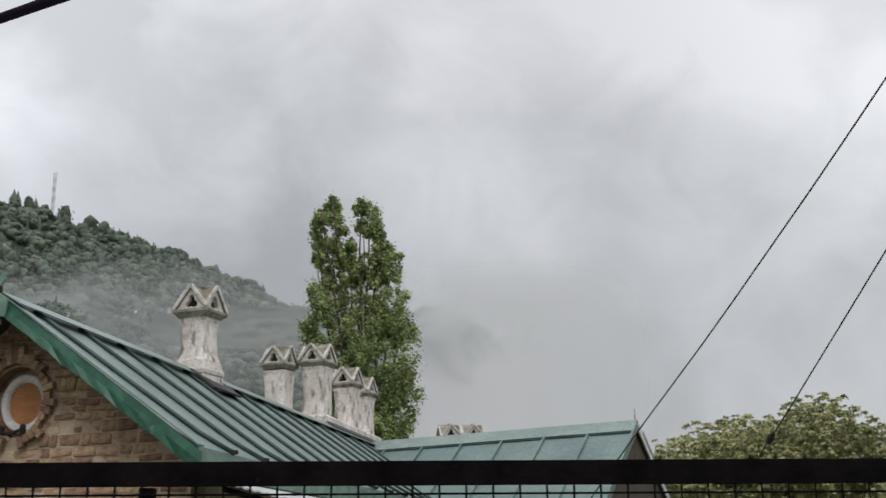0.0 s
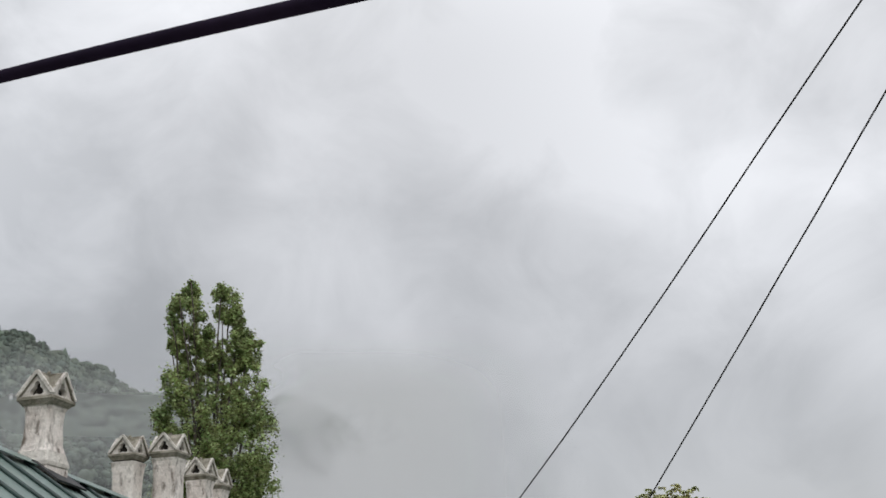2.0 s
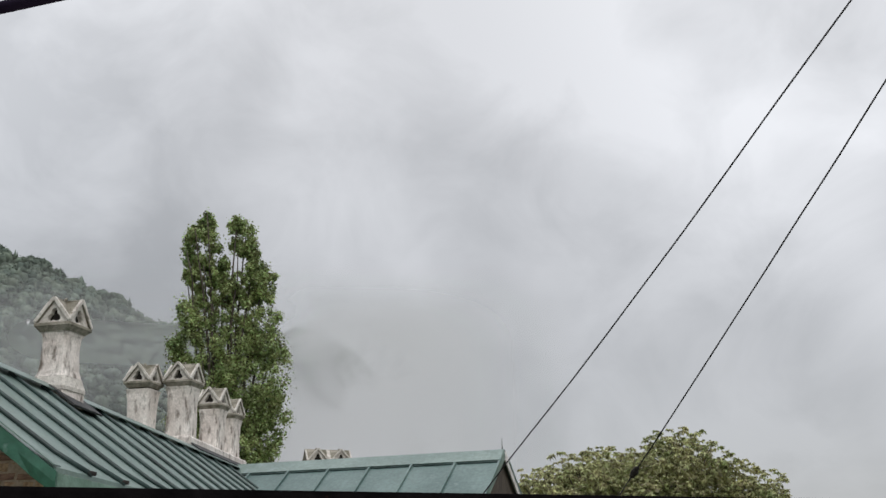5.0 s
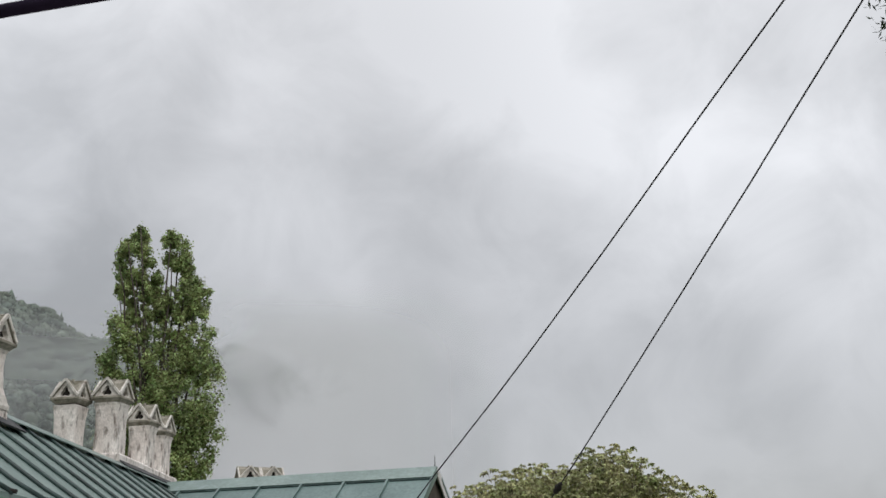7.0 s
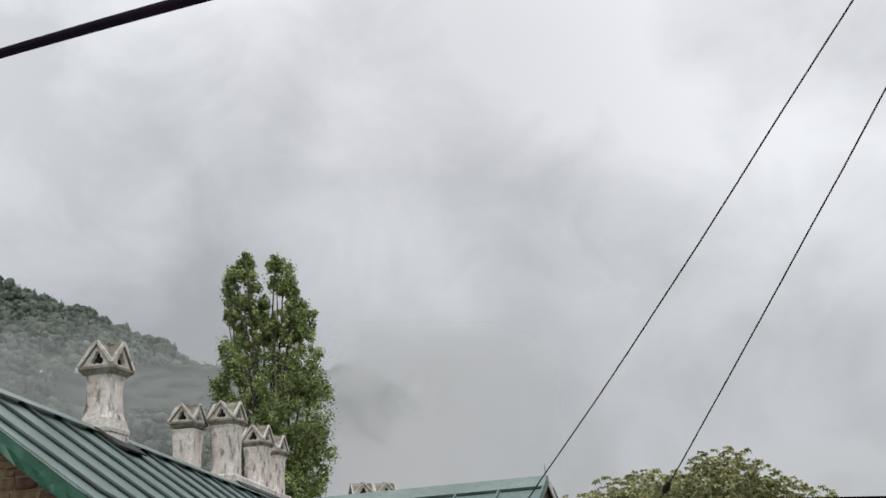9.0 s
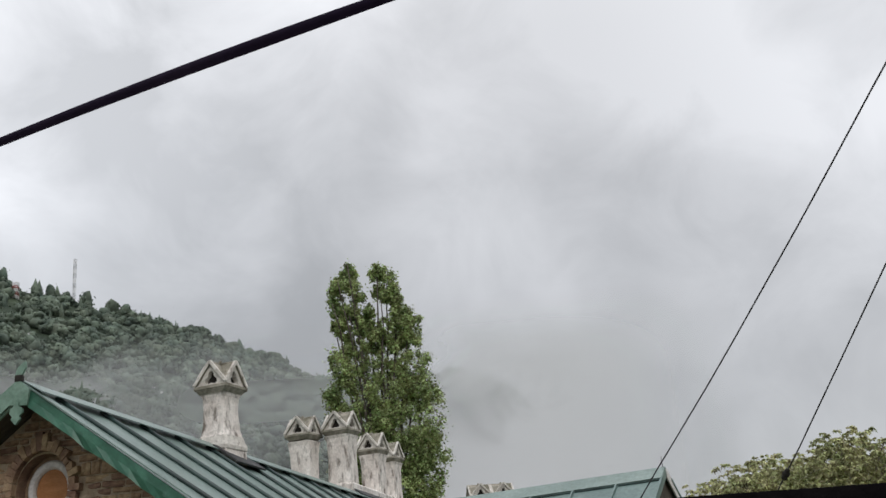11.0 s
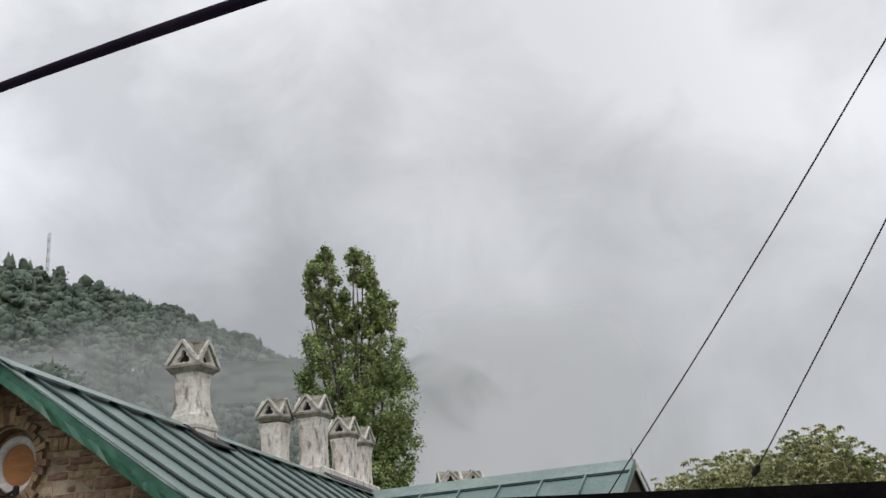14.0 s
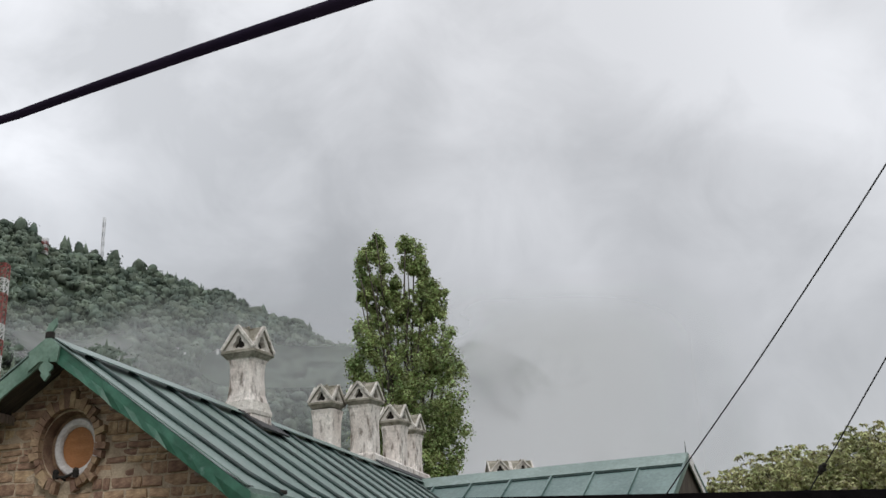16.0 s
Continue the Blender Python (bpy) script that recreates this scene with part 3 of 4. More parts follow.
# coursed rubble of the gable, stones of uneven length
bm0 = bmesh.new()
box(bm0, (-0.5, -0.5, -0.5), (0.5, 0.5, 0.5), 0.06)
stone_meshes = []
for v in range(6):
    b2 = bm0.copy()
    for x in b2.verts:
        x.co += Vector((stone_rng.uniform(-0.05, 0.05), stone_rng.uniform(-0.16, 0.16), stone_rng.uniform(-0.06, 0.06)))
    me = bpy.data.meshes.new("stone")
    bmesh.ops.recalc_face_normals(b2, faces=b2.faces[:])
    b2.to_mesh(me)
    b2.free()
    me.materials.append(M_RUBBLE)
    stone_meshes.append(me)
bm0.free()
z = 3.6
while z < RIDGE - 0.3:
    hgt = stone_rng.uniform(0.075, 0.165)
    lim = (RIDGE - 0.16 - z) / SLOPE
    lim = min(lim, HALF - 0.33)
    x = -lim + stone_rng.uniform(0, 0.1)
    while x < lim:
        ln = stone_rng.uniform(0.10, 0.34)
        mid = x + ln / 2
        e = ((mid - cx) / (rx * 1.66 + ln * 0.3)) ** 2 + ((z + hgt / 2 - cz) / (rz * 1.62 + 0.02)) ** 2
        ok = e > 1
        if ok and x + ln < lim + 0.05:
            ob = new("stone", stone_meshes[stone_rng.randrange(6)])
            ob.parent = house
            ob.matrix_local = pose(mid, WALLY - 0.002, z + hgt / 2, stone_rng.uniform(-5, 5), stone_rng.uniform(-4, 4), stone_rng.uniform(-4, 4)) @ Matrix.Diagonal((ln - stone_rng.uniform(0.012, 0.030), stone_rng.uniform(0.05, 0.10), hgt - stone_rng.uniform(0.010, 0.026), 1))
        x += ln
    z += hgt

# iron bracket with two ball insulators, fixed under the oval window
bracket = tagged(empty("insulator_bracket", HM @ pose(cx + 0.08, WALLY - 0.03, cz - rz)), "small black iron bracket with two ball insulators under the oval window", "bracket")
tube_part("bar", [(-0.18, -0.10, 0.0), (-0.13, -0.11, -0.035), (-0.05, -0.11, -0.04), (0.03, -0.11, -0.01), (0.08, -0.10, 0.02)], [0.018] * 5, M_SOOT, bracket, "", 8)
tube_part("stay", [(-0.12, -0.11, -0.035), (-0.12, 0.0, -0.06)], [0.014, 0.014], M_SOOT, bracket, "", 8)
for bx, bz in ((-0.18, 0.02), (0.08, 0.03)):
    bm = bmesh.new()
    bmesh.ops.create_uvsphere(bm, u_segments=12, v_segments=8, radius=0.037, matrix=Matrix.Translation((bx, -0.10, bz)))
    bmesh.ops.create_cone(bm, cap_ends=True, segments=12, radius1=0.03, radius2=0.038, depth=0.05, matrix=Matrix.Translation((bx, -0.10, bz - 0.05)))
    part("insulator", bm, M_SOOT, bracket, "dark glazed ball insulator")

# broken pale post beside the gable
bm = bmesh.new()
box(bm, (-0.05, -0.05, 0), (0.05, 0.05, 5.2), 0.01)
for v in bm.verts:
    if v.co.z > 5:
        v.co.z += random.Random(int(v.co.x * 900 + v.co.y * 70)).uniform(-0.12, 0.12)
post = tagged(part("timber_post", bm, M_PALEWOOD), "pale weathered timber post with a broken top", "post")
post.matrix_world = pose(-4.79, 10.05, 0, 0, 0, 20)

# ---- chimneys ----
def chimney_square(h, z, ch=0.22):
    c = h * ch
    return [(h - c, -h, z), (h, -h + c, z), (h, h - c, z), (h - c, h, z), (-h + c, h, z), (-h, h - c, z), (-h, -h + c, z), (-h + c, -h, z)]


def trefoil(k, n):
    """A small three-lobed opening with a flat foot."""
    a = 2 * math.pi * k / n
    x, z = math.cos(a), math.sin(a)
    r = 0.098 + 0.030 * math.cos(3 * (a - math.pi / 2))
    return r * x, r * z - 0.005


def chimney_cap(th, hb, z0):
    """The cap slab, four gablets with openings, and the crossing stone roof, over z0."""
    bm = bmesh.new()
    for h0, h1, za, zb in ((hb * 0.86, hb * 1.0, z0 - 0.10, z0 - 0.03),):
        vs = [bm.verts.new(p) for p in chimney_square(h0, za)] + [bm.verts.new(p) for p in chimney_square(h1, zb, 0.08)]
        for k in range(8):
            bm.faces.new((vs[k], vs[(k + 1) % 8], vs[8 + (k + 1) % 8], vs[8 + k]))
    box(bm, (-hb * 1.05, -hb * 1.05, z0 - 0.03), (hb * 1.05, hb * 1.05, z0 + 0.035), 0.014)
    slab = part("cap_slab", bm, M_CAP, th, "lichen-darkened projecting stone slab")
    w, ev, pk = hb * 0.92, 0.045, 0.41
    n = 24
    for q in range(4):
        rot = Matrix.Rotation(q * math.pi / 2, 4, "Z")
        bm = bmesh.new()
        outer = []
        tri = [(-w, z0 + 0.02), (w, z0 + 0.02), (w, z0 + ev + 0.02), (0, z0 + pk), (-w, z0 + ev + 0.02)]
        c0 = (0, z0 + 0.15)
        inner = []
        for k in range(n):
            a = 2 * math.pi * k / n
            dx, dz = math.cos(a), math.sin(a)
            best = 1e9
            for (x0, za), (x1, zb) in zip(tri, tri[1:] + tri[:1]):
                ex, ez = x1 - x0, zb - za
                den = dx * ez - dz * ex
                if abs(den) < 1e-9:
                    continue
                s = ((x0 - c0[0]) * ez - (za - c0[1]) * ex) / den
                u = ((x0 - c0[0]) * dz - (za - c0[1]) * dx) / den
                if s > 0 and -1e-6 <= u <= 1 + 1e-6:
                    best = min(best, s)
            outer.append((c0[0] + dx * best, c0[1] + dz * best))
            ix, iz = trefoil(k, n)
            inner.append((c0[0] + ix, c0[1] + iz))
        yf = -hb * 0.90
        A = [bm.verts.new((x, yf, z)) for x, z in outer]
        B = [bm.verts.new((x, yf, z)) for x, z in inner]
        D = [bm.verts.new((x, yf + 0.09, z)) for x, z in inner]
        for k in range(n):
            k2 = (k + 1) % n
            bm.faces.new((A[k], A[k2], B[k2], B[k]))
            bm.faces.new((B[k], B[k2], D[k2], D[k]))
        bmesh.ops.transform(bm, matrix=rot, verts=bm.verts[:])
        gb = part("gablet", bm, M_TRIM, th)
        # plate behind the opening: soot and the flue's inner darkness, both as black colour
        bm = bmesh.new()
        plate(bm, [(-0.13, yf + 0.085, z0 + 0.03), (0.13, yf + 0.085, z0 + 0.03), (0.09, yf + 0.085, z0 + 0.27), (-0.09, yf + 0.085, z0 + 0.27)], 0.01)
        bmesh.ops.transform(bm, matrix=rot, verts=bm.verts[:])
        part("flue_opening", bm, M_SOOT, gb, "black plate for the sooty, dark inside of the flue")
        for sx in (-1, 1):
            bm = bmesh.new()
            fo = -hb * 1.02
            tri3 = [(0, fo, z0 + pk + 0.035), (0, 0, z0 + pk + 0.035), (sx * hb * 1.02, fo, z0 + ev)]
            plate(bm, tri3 if sx < 0 else tri3[::-1], 0.035)
            bmesh.ops.transform(bm, matrix=rot, verts=bm.verts[:])
            part("cap_roof", bm, M_CAP, th, "mossy stone cap roof")
            bm = bmesh.new()
            beam(bm, (sx * hb * 1.03, fo + 0.012, z0 + ev + 0.0), (0, fo + 0.012, z0 + pk + 0.02), 0.05, 0.045, (0, -1, 0))
            bmesh.ops.transform(bm, matrix=rot, verts=bm.verts[:])
            part("coping", bm, M_TRIM, gb)
    bm = bmesh.new()
    bmesh.ops.create_icosphere(bm, subdivisions=1, radius=0.035, matrix=Matrix.Translation((0, 0, z0 + pk + 0.05)))
    part("cap_boss", bm, M_CAP, th)


def chimney(x, y, base, cap, label, half=0.345, plinth=True):
    """base, cap: heights of the foot and of the cap slab in the world."""
    th = tagged(empty("chimney", HM @ pose(x, y, base, 0, 0, -10)), label, "chimney", "chimneys on the roof")
    H = cap - base
    half *= 0.95
    s = half * (0.80 if plinth else 0.87)
    rings = [chimney_square(s * 1.0, -0.35)]
    if plinth:
        rings = [chimney_square(s * 1.22, -0.45, 0.05), chimney_square(s * 1.22, -0.04, 0.05), chimney_square(s * 1.20, 0.0, 0.05)]
        part("plinth", loft(rings), M_PLASTER, th, "cracked plaster plinth")
        part("plinth_moulding", loft([chimney_square(s * 1.27, 0.002, 0.08), chimney_square(s * 1.29, 0.06, 0.10), chimney_square(s * 1.20, 0.13, 0.12), chimney_square(s * 1.12, 0.22, 0.15)]), M_TRIM, th, "chipped plaster moulding")
        rings = [chimney_square(s * 1.11, 0.222)]
        z0 = 0.222
    else:
        z0 = -0.35
    wear = random.Random(int(y * 100))
    for q, f in ((0.06, 1.05), (0.16, 0.99), (0.30, 0.95), (0.45, 0.92), (0.60, 0.90), (0.74, 0.91), (0.86, 0.95), (0.93, 1.02), (0.97, 1.10)):
        ring = chimney_square(s * f, z0 + (H - z0 - 0.06) * q, 0.2)
        rings.append([(px + wear.uniform(-0.008, 0.008), py + wear.uniform(-0.008, 0.008), pz) for px, py, pz in ring])
    part("shaft", loft(rings), M_PLASTER, th, "stained white plaster shaft")
    chimney_cap(th, half, H)
    return th


chimney(0.10, 5.25, RIDGE - 0.08, 8.24, "lone stained white plaster chimney with a gabled cap", 0.318)
chimney(-1.16, 12.5, roof_z(1.16), 8.71, "white chimney on the far roof slope, streaked with black stains", 0.33, False)
chimney(-0.36, 12.85, RIDGE + 0.12, 8.78, "tall white chimney at the end of the row", 0.35, False)
chimney(-0.36, 15.3, RIDGE + 0.12, 8.66, "stained white chimney in the middle of the row", 0.325, False)
chimney(-0.43, 16.98, RIDGE + 0.12, 8.68, "white chimney next to the poplar, darkly stained", 0.325, False)

# long plastered base under the row of three
bm = bmesh.new()
box(bm, (-0.72, 12.46, 6.7), (0.0, 17.4, RIDGE + 0.26), 0.04)
tagged(part("parapet_wall", bm, M_PLASTER), "low cracked plaster wall under three chimneys", "wall").matrix_world = HM
# tarred flashing hugging the slope round the chimney feet
for x0, x1, y0, y1 in ((0.2, 0.62, 4.74, 5.85), (-0.02, 0.20, 12.5, 17.45)):
    bm = bmesh.new()
    plate(bm, [(x0, y0, RIDGE + 0.115 - x0 * SLOPE), (x1, y0, RIDGE + 0.115 - x1 * SLOPE), (x1, y1, RIDGE + 0.115 - x1 * SLOPE), (x0, y1, RIDGE + 0.115 - x0 * SLOPE)], 0.03)
    part("flashing", bm, M_TAR, house, "black tarred flashing")

# paired pots of a chimney behind the wing
far = tagged(empty("chimney", pose(0.85, 33.7, 6.9, 0, 0, 12)), "weathered twin-capped chimney behind the wing roof", "chimney", "chimneys on the roof")
part("shaft", loft([[(x * 0.72, y * 0.3, z) for x, y in ((-1, -1), (1, -1), (1, 1), (-1, 1))] for z in (-6.9, 1.06)]), M_PLASTER, far)
for ox in (-0.36, 0.36):
    sub = empty("cap")
    sub.parent = far
    sub.location = (ox, 0, 0)
    chimney_cap(sub, 0.34, 1.1)

# ---- right wing ----
WA, WB = Vector((-1.60, 27.48, 0)), Vector((4.53, 24.2, 0))
wdir = (WB - WA).normalized()
wing_az = math.degrees(math.atan2(wdir.y, wdir.x))
WL = (WB - WA).length
WM = Matrix.Translation((WA.x, WA.y, 0)) @ pose(0, 0, 0, 0, 0, wing_az)
wing = tagged(empty("house_wing", WM), "stone wing with a green panelled metal roof", "house")
WH = 2.5
WR = 7.24
for sy in (-1, 1):
    rings = []
    for x in (-0.9, WL):
        rings.append([(x, 0, WR), (x, sy * WH, WR - WH * SLOPE), (x, sy * WH, WR - WH * SLOPE - 0.05), (x, 0, WR - 0.05)])
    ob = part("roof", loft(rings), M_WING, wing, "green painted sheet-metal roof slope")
    bm = bmesh.new()
    plate(bm, [(-0.5, sy * 0.0, WR + 0.03), (WL + 0.03, sy * 0.0, WR + 0.03), (WL + 0.03, sy * 0.36, WR + 0.03 - 0.36 * SLOPE), (-0.5, sy * 0.36, WR + 0.03 - 0.36 * SLOPE)], 0.025 * -sy)
    part("ridge_cap", bm, M_ROOF, ob, "folded ridge capping")
    k = 0
    x = WL + 0.03
    while x > 0:
        bm = bmesh.new()
        beam(bm, (x, sy * 0.30, WR - 0.30 * SLOPE + 0.02), (x, sy * WH, WR - WH * SLOPE + 0.02), 0.05, 0.06)
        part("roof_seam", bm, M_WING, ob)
        # added dark bar that draws the capping's shadow line on the sheets
        bm = bmesh.new()
        beam(bm, (x - 0.05, sy * 0.36, WR - 0.36 * SLOPE + 0.012), (x - 1.0, sy * 0.36, WR - 0.36 * SLOPE + 0.012), 0.07, 0.03, (0, sy * SLOPE, 1))
        part("capping_gap", bm, M_ROOF_SHADE, ob, "dark strip standing for the shadow under the ridge capping")
        x -= 1.06
    # verge board at the gable end
    bm = bmesh.new()
    beam(bm, (WL + 0.03, 0, WR - 0.06), (WL + 0.03, sy * WH, WR - WH * SLOPE - 0.06), 0.03, 0.2 if sy > 0 else 0.16)
    part("bargeboard", bm, M_WHITE if sy > 0 else M_ROOF, wing, "pale verge board")
bm = bmesh.new()
plate(bm, [(WL - 0.06, -2.2, 0), (WL - 0.06, 2.2, 0), (WL - 0.06, 2.2, WR - 2.2 * SLOPE - 0.08), (WL - 0.06, 0, WR - 0.08), (WL - 0.06, -2.2, WR - 2.2 * SLOPE - 0.08)], 0.35)
# brick in shadow, the shade given by the soffit's dark colour
part("wall", bm, M_SOFFIT_AND_SHADE, wing, "gable wall with its shade put into the dark colour")
for y0, y1 in ((-2.2, -1.85), (1.85, 2.2)):
    bm = bmesh.new()
    box(bm, (0.5, y0, 0), (WL - 0.72, y1, WR - 2.2 * SLOPE - 0.1))
    part("wall", bm, M_MORTAR, wing)
tube_part("lightning_rod", [(WL - 0.02, 0, WR), (WL - 0.02, 0, WR + 0.3)], [0.012, 0.006], M_WIRE, wing)

# ---- pale porch roof below the eaves ----
porch = tagged(empty("porch_roof", HM @ pose(2.55, 0.4, 0)), "pale corrugated tin porch roof on dark steel trusses", "porch")
rings = []
for y in (0.0, 5.0):
    top = [(0.03 + 0.05 * i, y, 5.16 - 0.014 * i + (0.018 if i % 2 else 0)) for i in range(46)]
    rings.append(top + [(x, y, z - 0.02) for x, _, z in top[::-1]])
part("tin_sheet", loft(rings), M_TIN, porch)
for y in (0.1, 1.6, 3.1, 4.7):
    bm = bmesh.new()
    beam(bm, (0.05, y, 5.08), (2.3, y, 4.42), 0.05, 0.06)
    part("truss_rafter", bm, M_BLACK, porch)
    bm = bmesh.new()
    beam(bm, (2.25, y, 0), (2.25, y, 4.45), 0.07, 0.07, (0, 1, 0))
    part("post", bm, M_BLACK, porch)

# ---- fence at the terrace edge ----
fence = tagged(empty("fence", pose(0, 4.5, 2.6, 0, 0.84, 0)), "black steel fence with welded wire mesh", "fence")
RT = 2.043
bm = bmesh.new()
box(bm, (-6, -0.006, RT - 0.098), (6, 0.006, RT), 0.002)
part("top_rail", bm, M_BLACK, fence, "thick black steel top rail, rust-flecked")
for x in (-5, -3.2, -1.27, 2.9, 5):
    bm = bmesh.new()
    box(bm, (x - 0.03, 0.014, -0.05), (x + 0.03, 0.07, RT - 0.10), 0.003)
    part("post", bm, M_BLACK, fence)


def wire_mesh(a, c, r):
    vs, fs = tube([a, c], [r, r], 6)
    me = bpy.data.meshes.new("mesh_wire")
    me.from_pydata([tuple(v) for v in vs], [], fs)
    me.materials.append(M_BLACK)
    return me


upright, level = wire_mesh((0, 0, 0), (0, 0, RT - 0.08), 0.0045), wire_mesh((-4.6, 0.009, 0), (4.6, 0.009, 0), 0.0045)
for i in range(-42, 43):
    ob = new("mesh_wire", upright)
    ob.parent = fence
    ob.location = (i * 0.108 + 0.012, 0.0, 0)
for i in range(22):
    ob = new("mesh_wire", level)
    ob.parent = fence
    ob.location = (0, 0, RT - 0.13 - i * 0.09)

# ---- pole, wires and cable ----
def aim(az, el, dist):
    a, e = radians(az), radians(el)
    return Vector((dist * math.sin(a) * math.cos(e), dist * math.cos(a) * math.cos(e), 4.2 + dist * math.sin(e)))


def spline(ctrl, n):
    """Smooth points through the control points."""
    P = [2 * ctrl[0] - ctrl[1]] + list(ctrl) + [2 * ctrl[-1] - ctrl[-2]]
    out = []
    for i in range(1, len(P) - 2):
        for k in range(n):
            t = k / n
            a, b, c, d = P[i - 1], P[i], P[i + 1], P[i + 2]
            out.append(0.5 * ((2 * b) + (c - a) * t + (2 * a - 5 * b + 4 * c - d) * t * t + (3 * b - a - 3 * c + d) * t ** 3))
    out.append(P[-2])
    return out


POLE = Vector((4.35, 0.1, 2.6))
pole = tagged(empty("utility_pole", Matrix.Translation(POLE)), "tall grey steel utility pole on the terrace", "pole")
tube_part("shaft", [(0, 0, -0.2), (0, 0, 4), (0, 0, 7.6)], [0.1, 0.09, 0.07], M_STEEL, pole, "", 12)
bm = bmesh.new()
box(bm, (-0.6, -0.04, 7.1), (0.6, 0.4, 7.18), 0.01)
part("crossarm", bm, M_STEEL, pole)
for nm, p0, d, end in ((1, Vector((1.576, 9.202, 5.197)), Vector((0.974, -2.930, 1.615)), 3.05), (2, Vector((2.747, 9.177, 5.186)), Vector((0.321, -2.138, 1.137)), 4.05)):
    low, top = p0 - d * (p0.z / d.z), p0 + d * end
    jig = random.Random(nm)
    pts = []
    for k in range(41):
        q = low.lerp(top, k / 40)
        v = (q - p0).dot(d) / d.length_squared
        sag = (0.035 if nm == 1 else 0.015) * math.sin(math.pi * v / (0.7 + 0.6 * nm)) if 0 < v < 0.7 + 0.6 * nm else 0.0
        pts.append(q + Vector((0.25 * sag, 0.0, -sag)) + Vector((jig.uniform(-1, 1), 0, jig.uniform(-1, 1))) * 0.003)
    wire = tagged(tube_part("guy_wire", pts, [0.0060] * 41, M_WIRE, None, "", 8), "thin black stay wire rising steeply to the pole", "wire", "stay wires")
    if nm == 2:
        kp = p0 + d * 0.02
        bm = bmesh.new()
        for q, r in ((0, 0.034), (0.05, 0.022), (-0.05, 0.026)):
            bmesh.ops.create_icosphere(bm, subdivisions=2, radius=r, matrix=Matrix.Translation(kp + d.normalized() * q))
        part("wire_clamp", bm, M_SOOT, wire, "small black clamp on the wire")

ctrl = [Vector((-2.4, 2.95, 5.25)), Vector((-1.35, 1.9, 4.85))]
for k in range(9):
    az = -34 + 50 * k / 8
    u = (az + 9) / 18
    ctrl.append(aim(az, 0.14 + 0.012 * (az + 7) + 32.019 + 5.3587 * u - 1.8997 * u * u + 0.1585 * u ** 3, 0.7108 - 0.1607 * u + 0.1334 * u * u))
ctrl += [Vector((0.24, 0.61, 4.755)), Vector((0.34, 0.65, 4.90)), Vector((0.50, 0.70, 5.12)), Vector((0.80, 0.75, 5.52)), Vector((1.4, 0.72, 6.3)), Vector((2.6, 0.5, 7.8)), Vector((4.3, 0.12, 9.7))]
pts = spline(ctrl, 8)
tagged(tube_part("cable", pts, [0.0024 + 0.0019 * math.exp(-((k - 0.32 * len(pts)) / (0.2 * len(pts))) ** 2) for k in range(len(pts))], M_CABLE, None, "", 10), "thick black sheathed cable sagging across the view", "cable")
post = tagged(empty("cable_post", pose(-2.4, 2.98, 2.6)), "slim grey steel post holding a cable", "post")
tube_part("shaft", [(0, 0, -0.2), (0, 0, 2.75)], [0.035, 0.035], M_STEEL, post, "", 10)

# ---- trees ----
def leaves(centres, per, spread, size, rng, droop=0.0, broad=0.32):
    """Small folded diamond leaves round clump centres: vertices and faces."""
    c = np.repeat(np.array(centres), per, axis=0)
    n = len(c)
    off = rng.normal(size=(n, 3)) * np.array(spread)
    p = c + off
    d = rng.normal(size=(n, 3))
    d[:, 2] -= droop
    d /= np.linalg.norm(d, axis=1)[:, None]
    s = np.cross(d, rng.normal(size=(n, 3)))
    s /= np.linalg.norm(s, axis=1)[:, None]
    L = (size * rng.uniform(0.6, 1.3, size=n))[:, None]
    v = np.stack([p, p + d * L * 0.5 + s * L * broad, p + d * L, p + d * L * 0.5 - s * L * broad], axis=1).reshape(-1, 3)
    f = np.arange(n * 4).reshape(n, 4)
    return v.tolist(), [], f.tolist()


def limb(rng, a, b, wig, r0, r1, n=6):
    a, b = np.array(a), np.array(b)
    pts = [a + (b - a) * k / n + (rng.normal(size=3) * wig * (0 < k < n)) for k in range(n + 1)]
    return [tuple(p) for p in pts], [r0 + (r1 - r0) * k / n for k in range(n + 1)]


def in_lobe(rng, cx, cz, rx, rz, shell=0.3):
    u = rng.normal(size=3)
    u /= np.linalg.norm(u)
    r = rng.uniform(shell, 1) ** 0.5
    return [cx + u[0] * rx * r, u[1] * rx * r, cz + u[2] * rz * r]


rng = np.random.default_rng(3)
PX, PY = -2.88, 41.0
poplar = tagged(empty("poplar_tree", pose(PX, PY, -0.12)), "tall upright poplar with thinning green crown behind the roof", "tree")
tube_part("trunk", [(0, 0, -0.3), (0.05, 0, 4), (-0.05, 0.1, 9), (-0.1, 0, 13)], [0.34, 0.28, 0.2, 0.1], M_BARK, poplar, "", 10)
# foot height, tip offset and tip height of each upright limb
for z0, tx, tz in [(8, -0.95, 18.5), (9, -1.35, 17.8), (9, 0.2, 18.4), (8, 0.55, 18.0), (8, -1.65, 17.0), (8, 0.9, 16.4), (8, 1.3, 15.8), (7, 1.7, 15.2), (7, -1.6, 15.9), (6, 1.9, 13.9), (6, -1.9, 13.9), (9, -0.35, 16.6), (9, -0.75, 16.9), (9, 0.3, 16.9), (9, -1.0, 16.5)]:
    ty = rng.uniform(-0.7, 0.7)
    p, r = limb(rng, (0, 0, z0), (tx, ty, tz), 0.05, 0.085, 0.018, 8)
    tube_part("limb", p, r, M_BARK, poplar, "", 6)
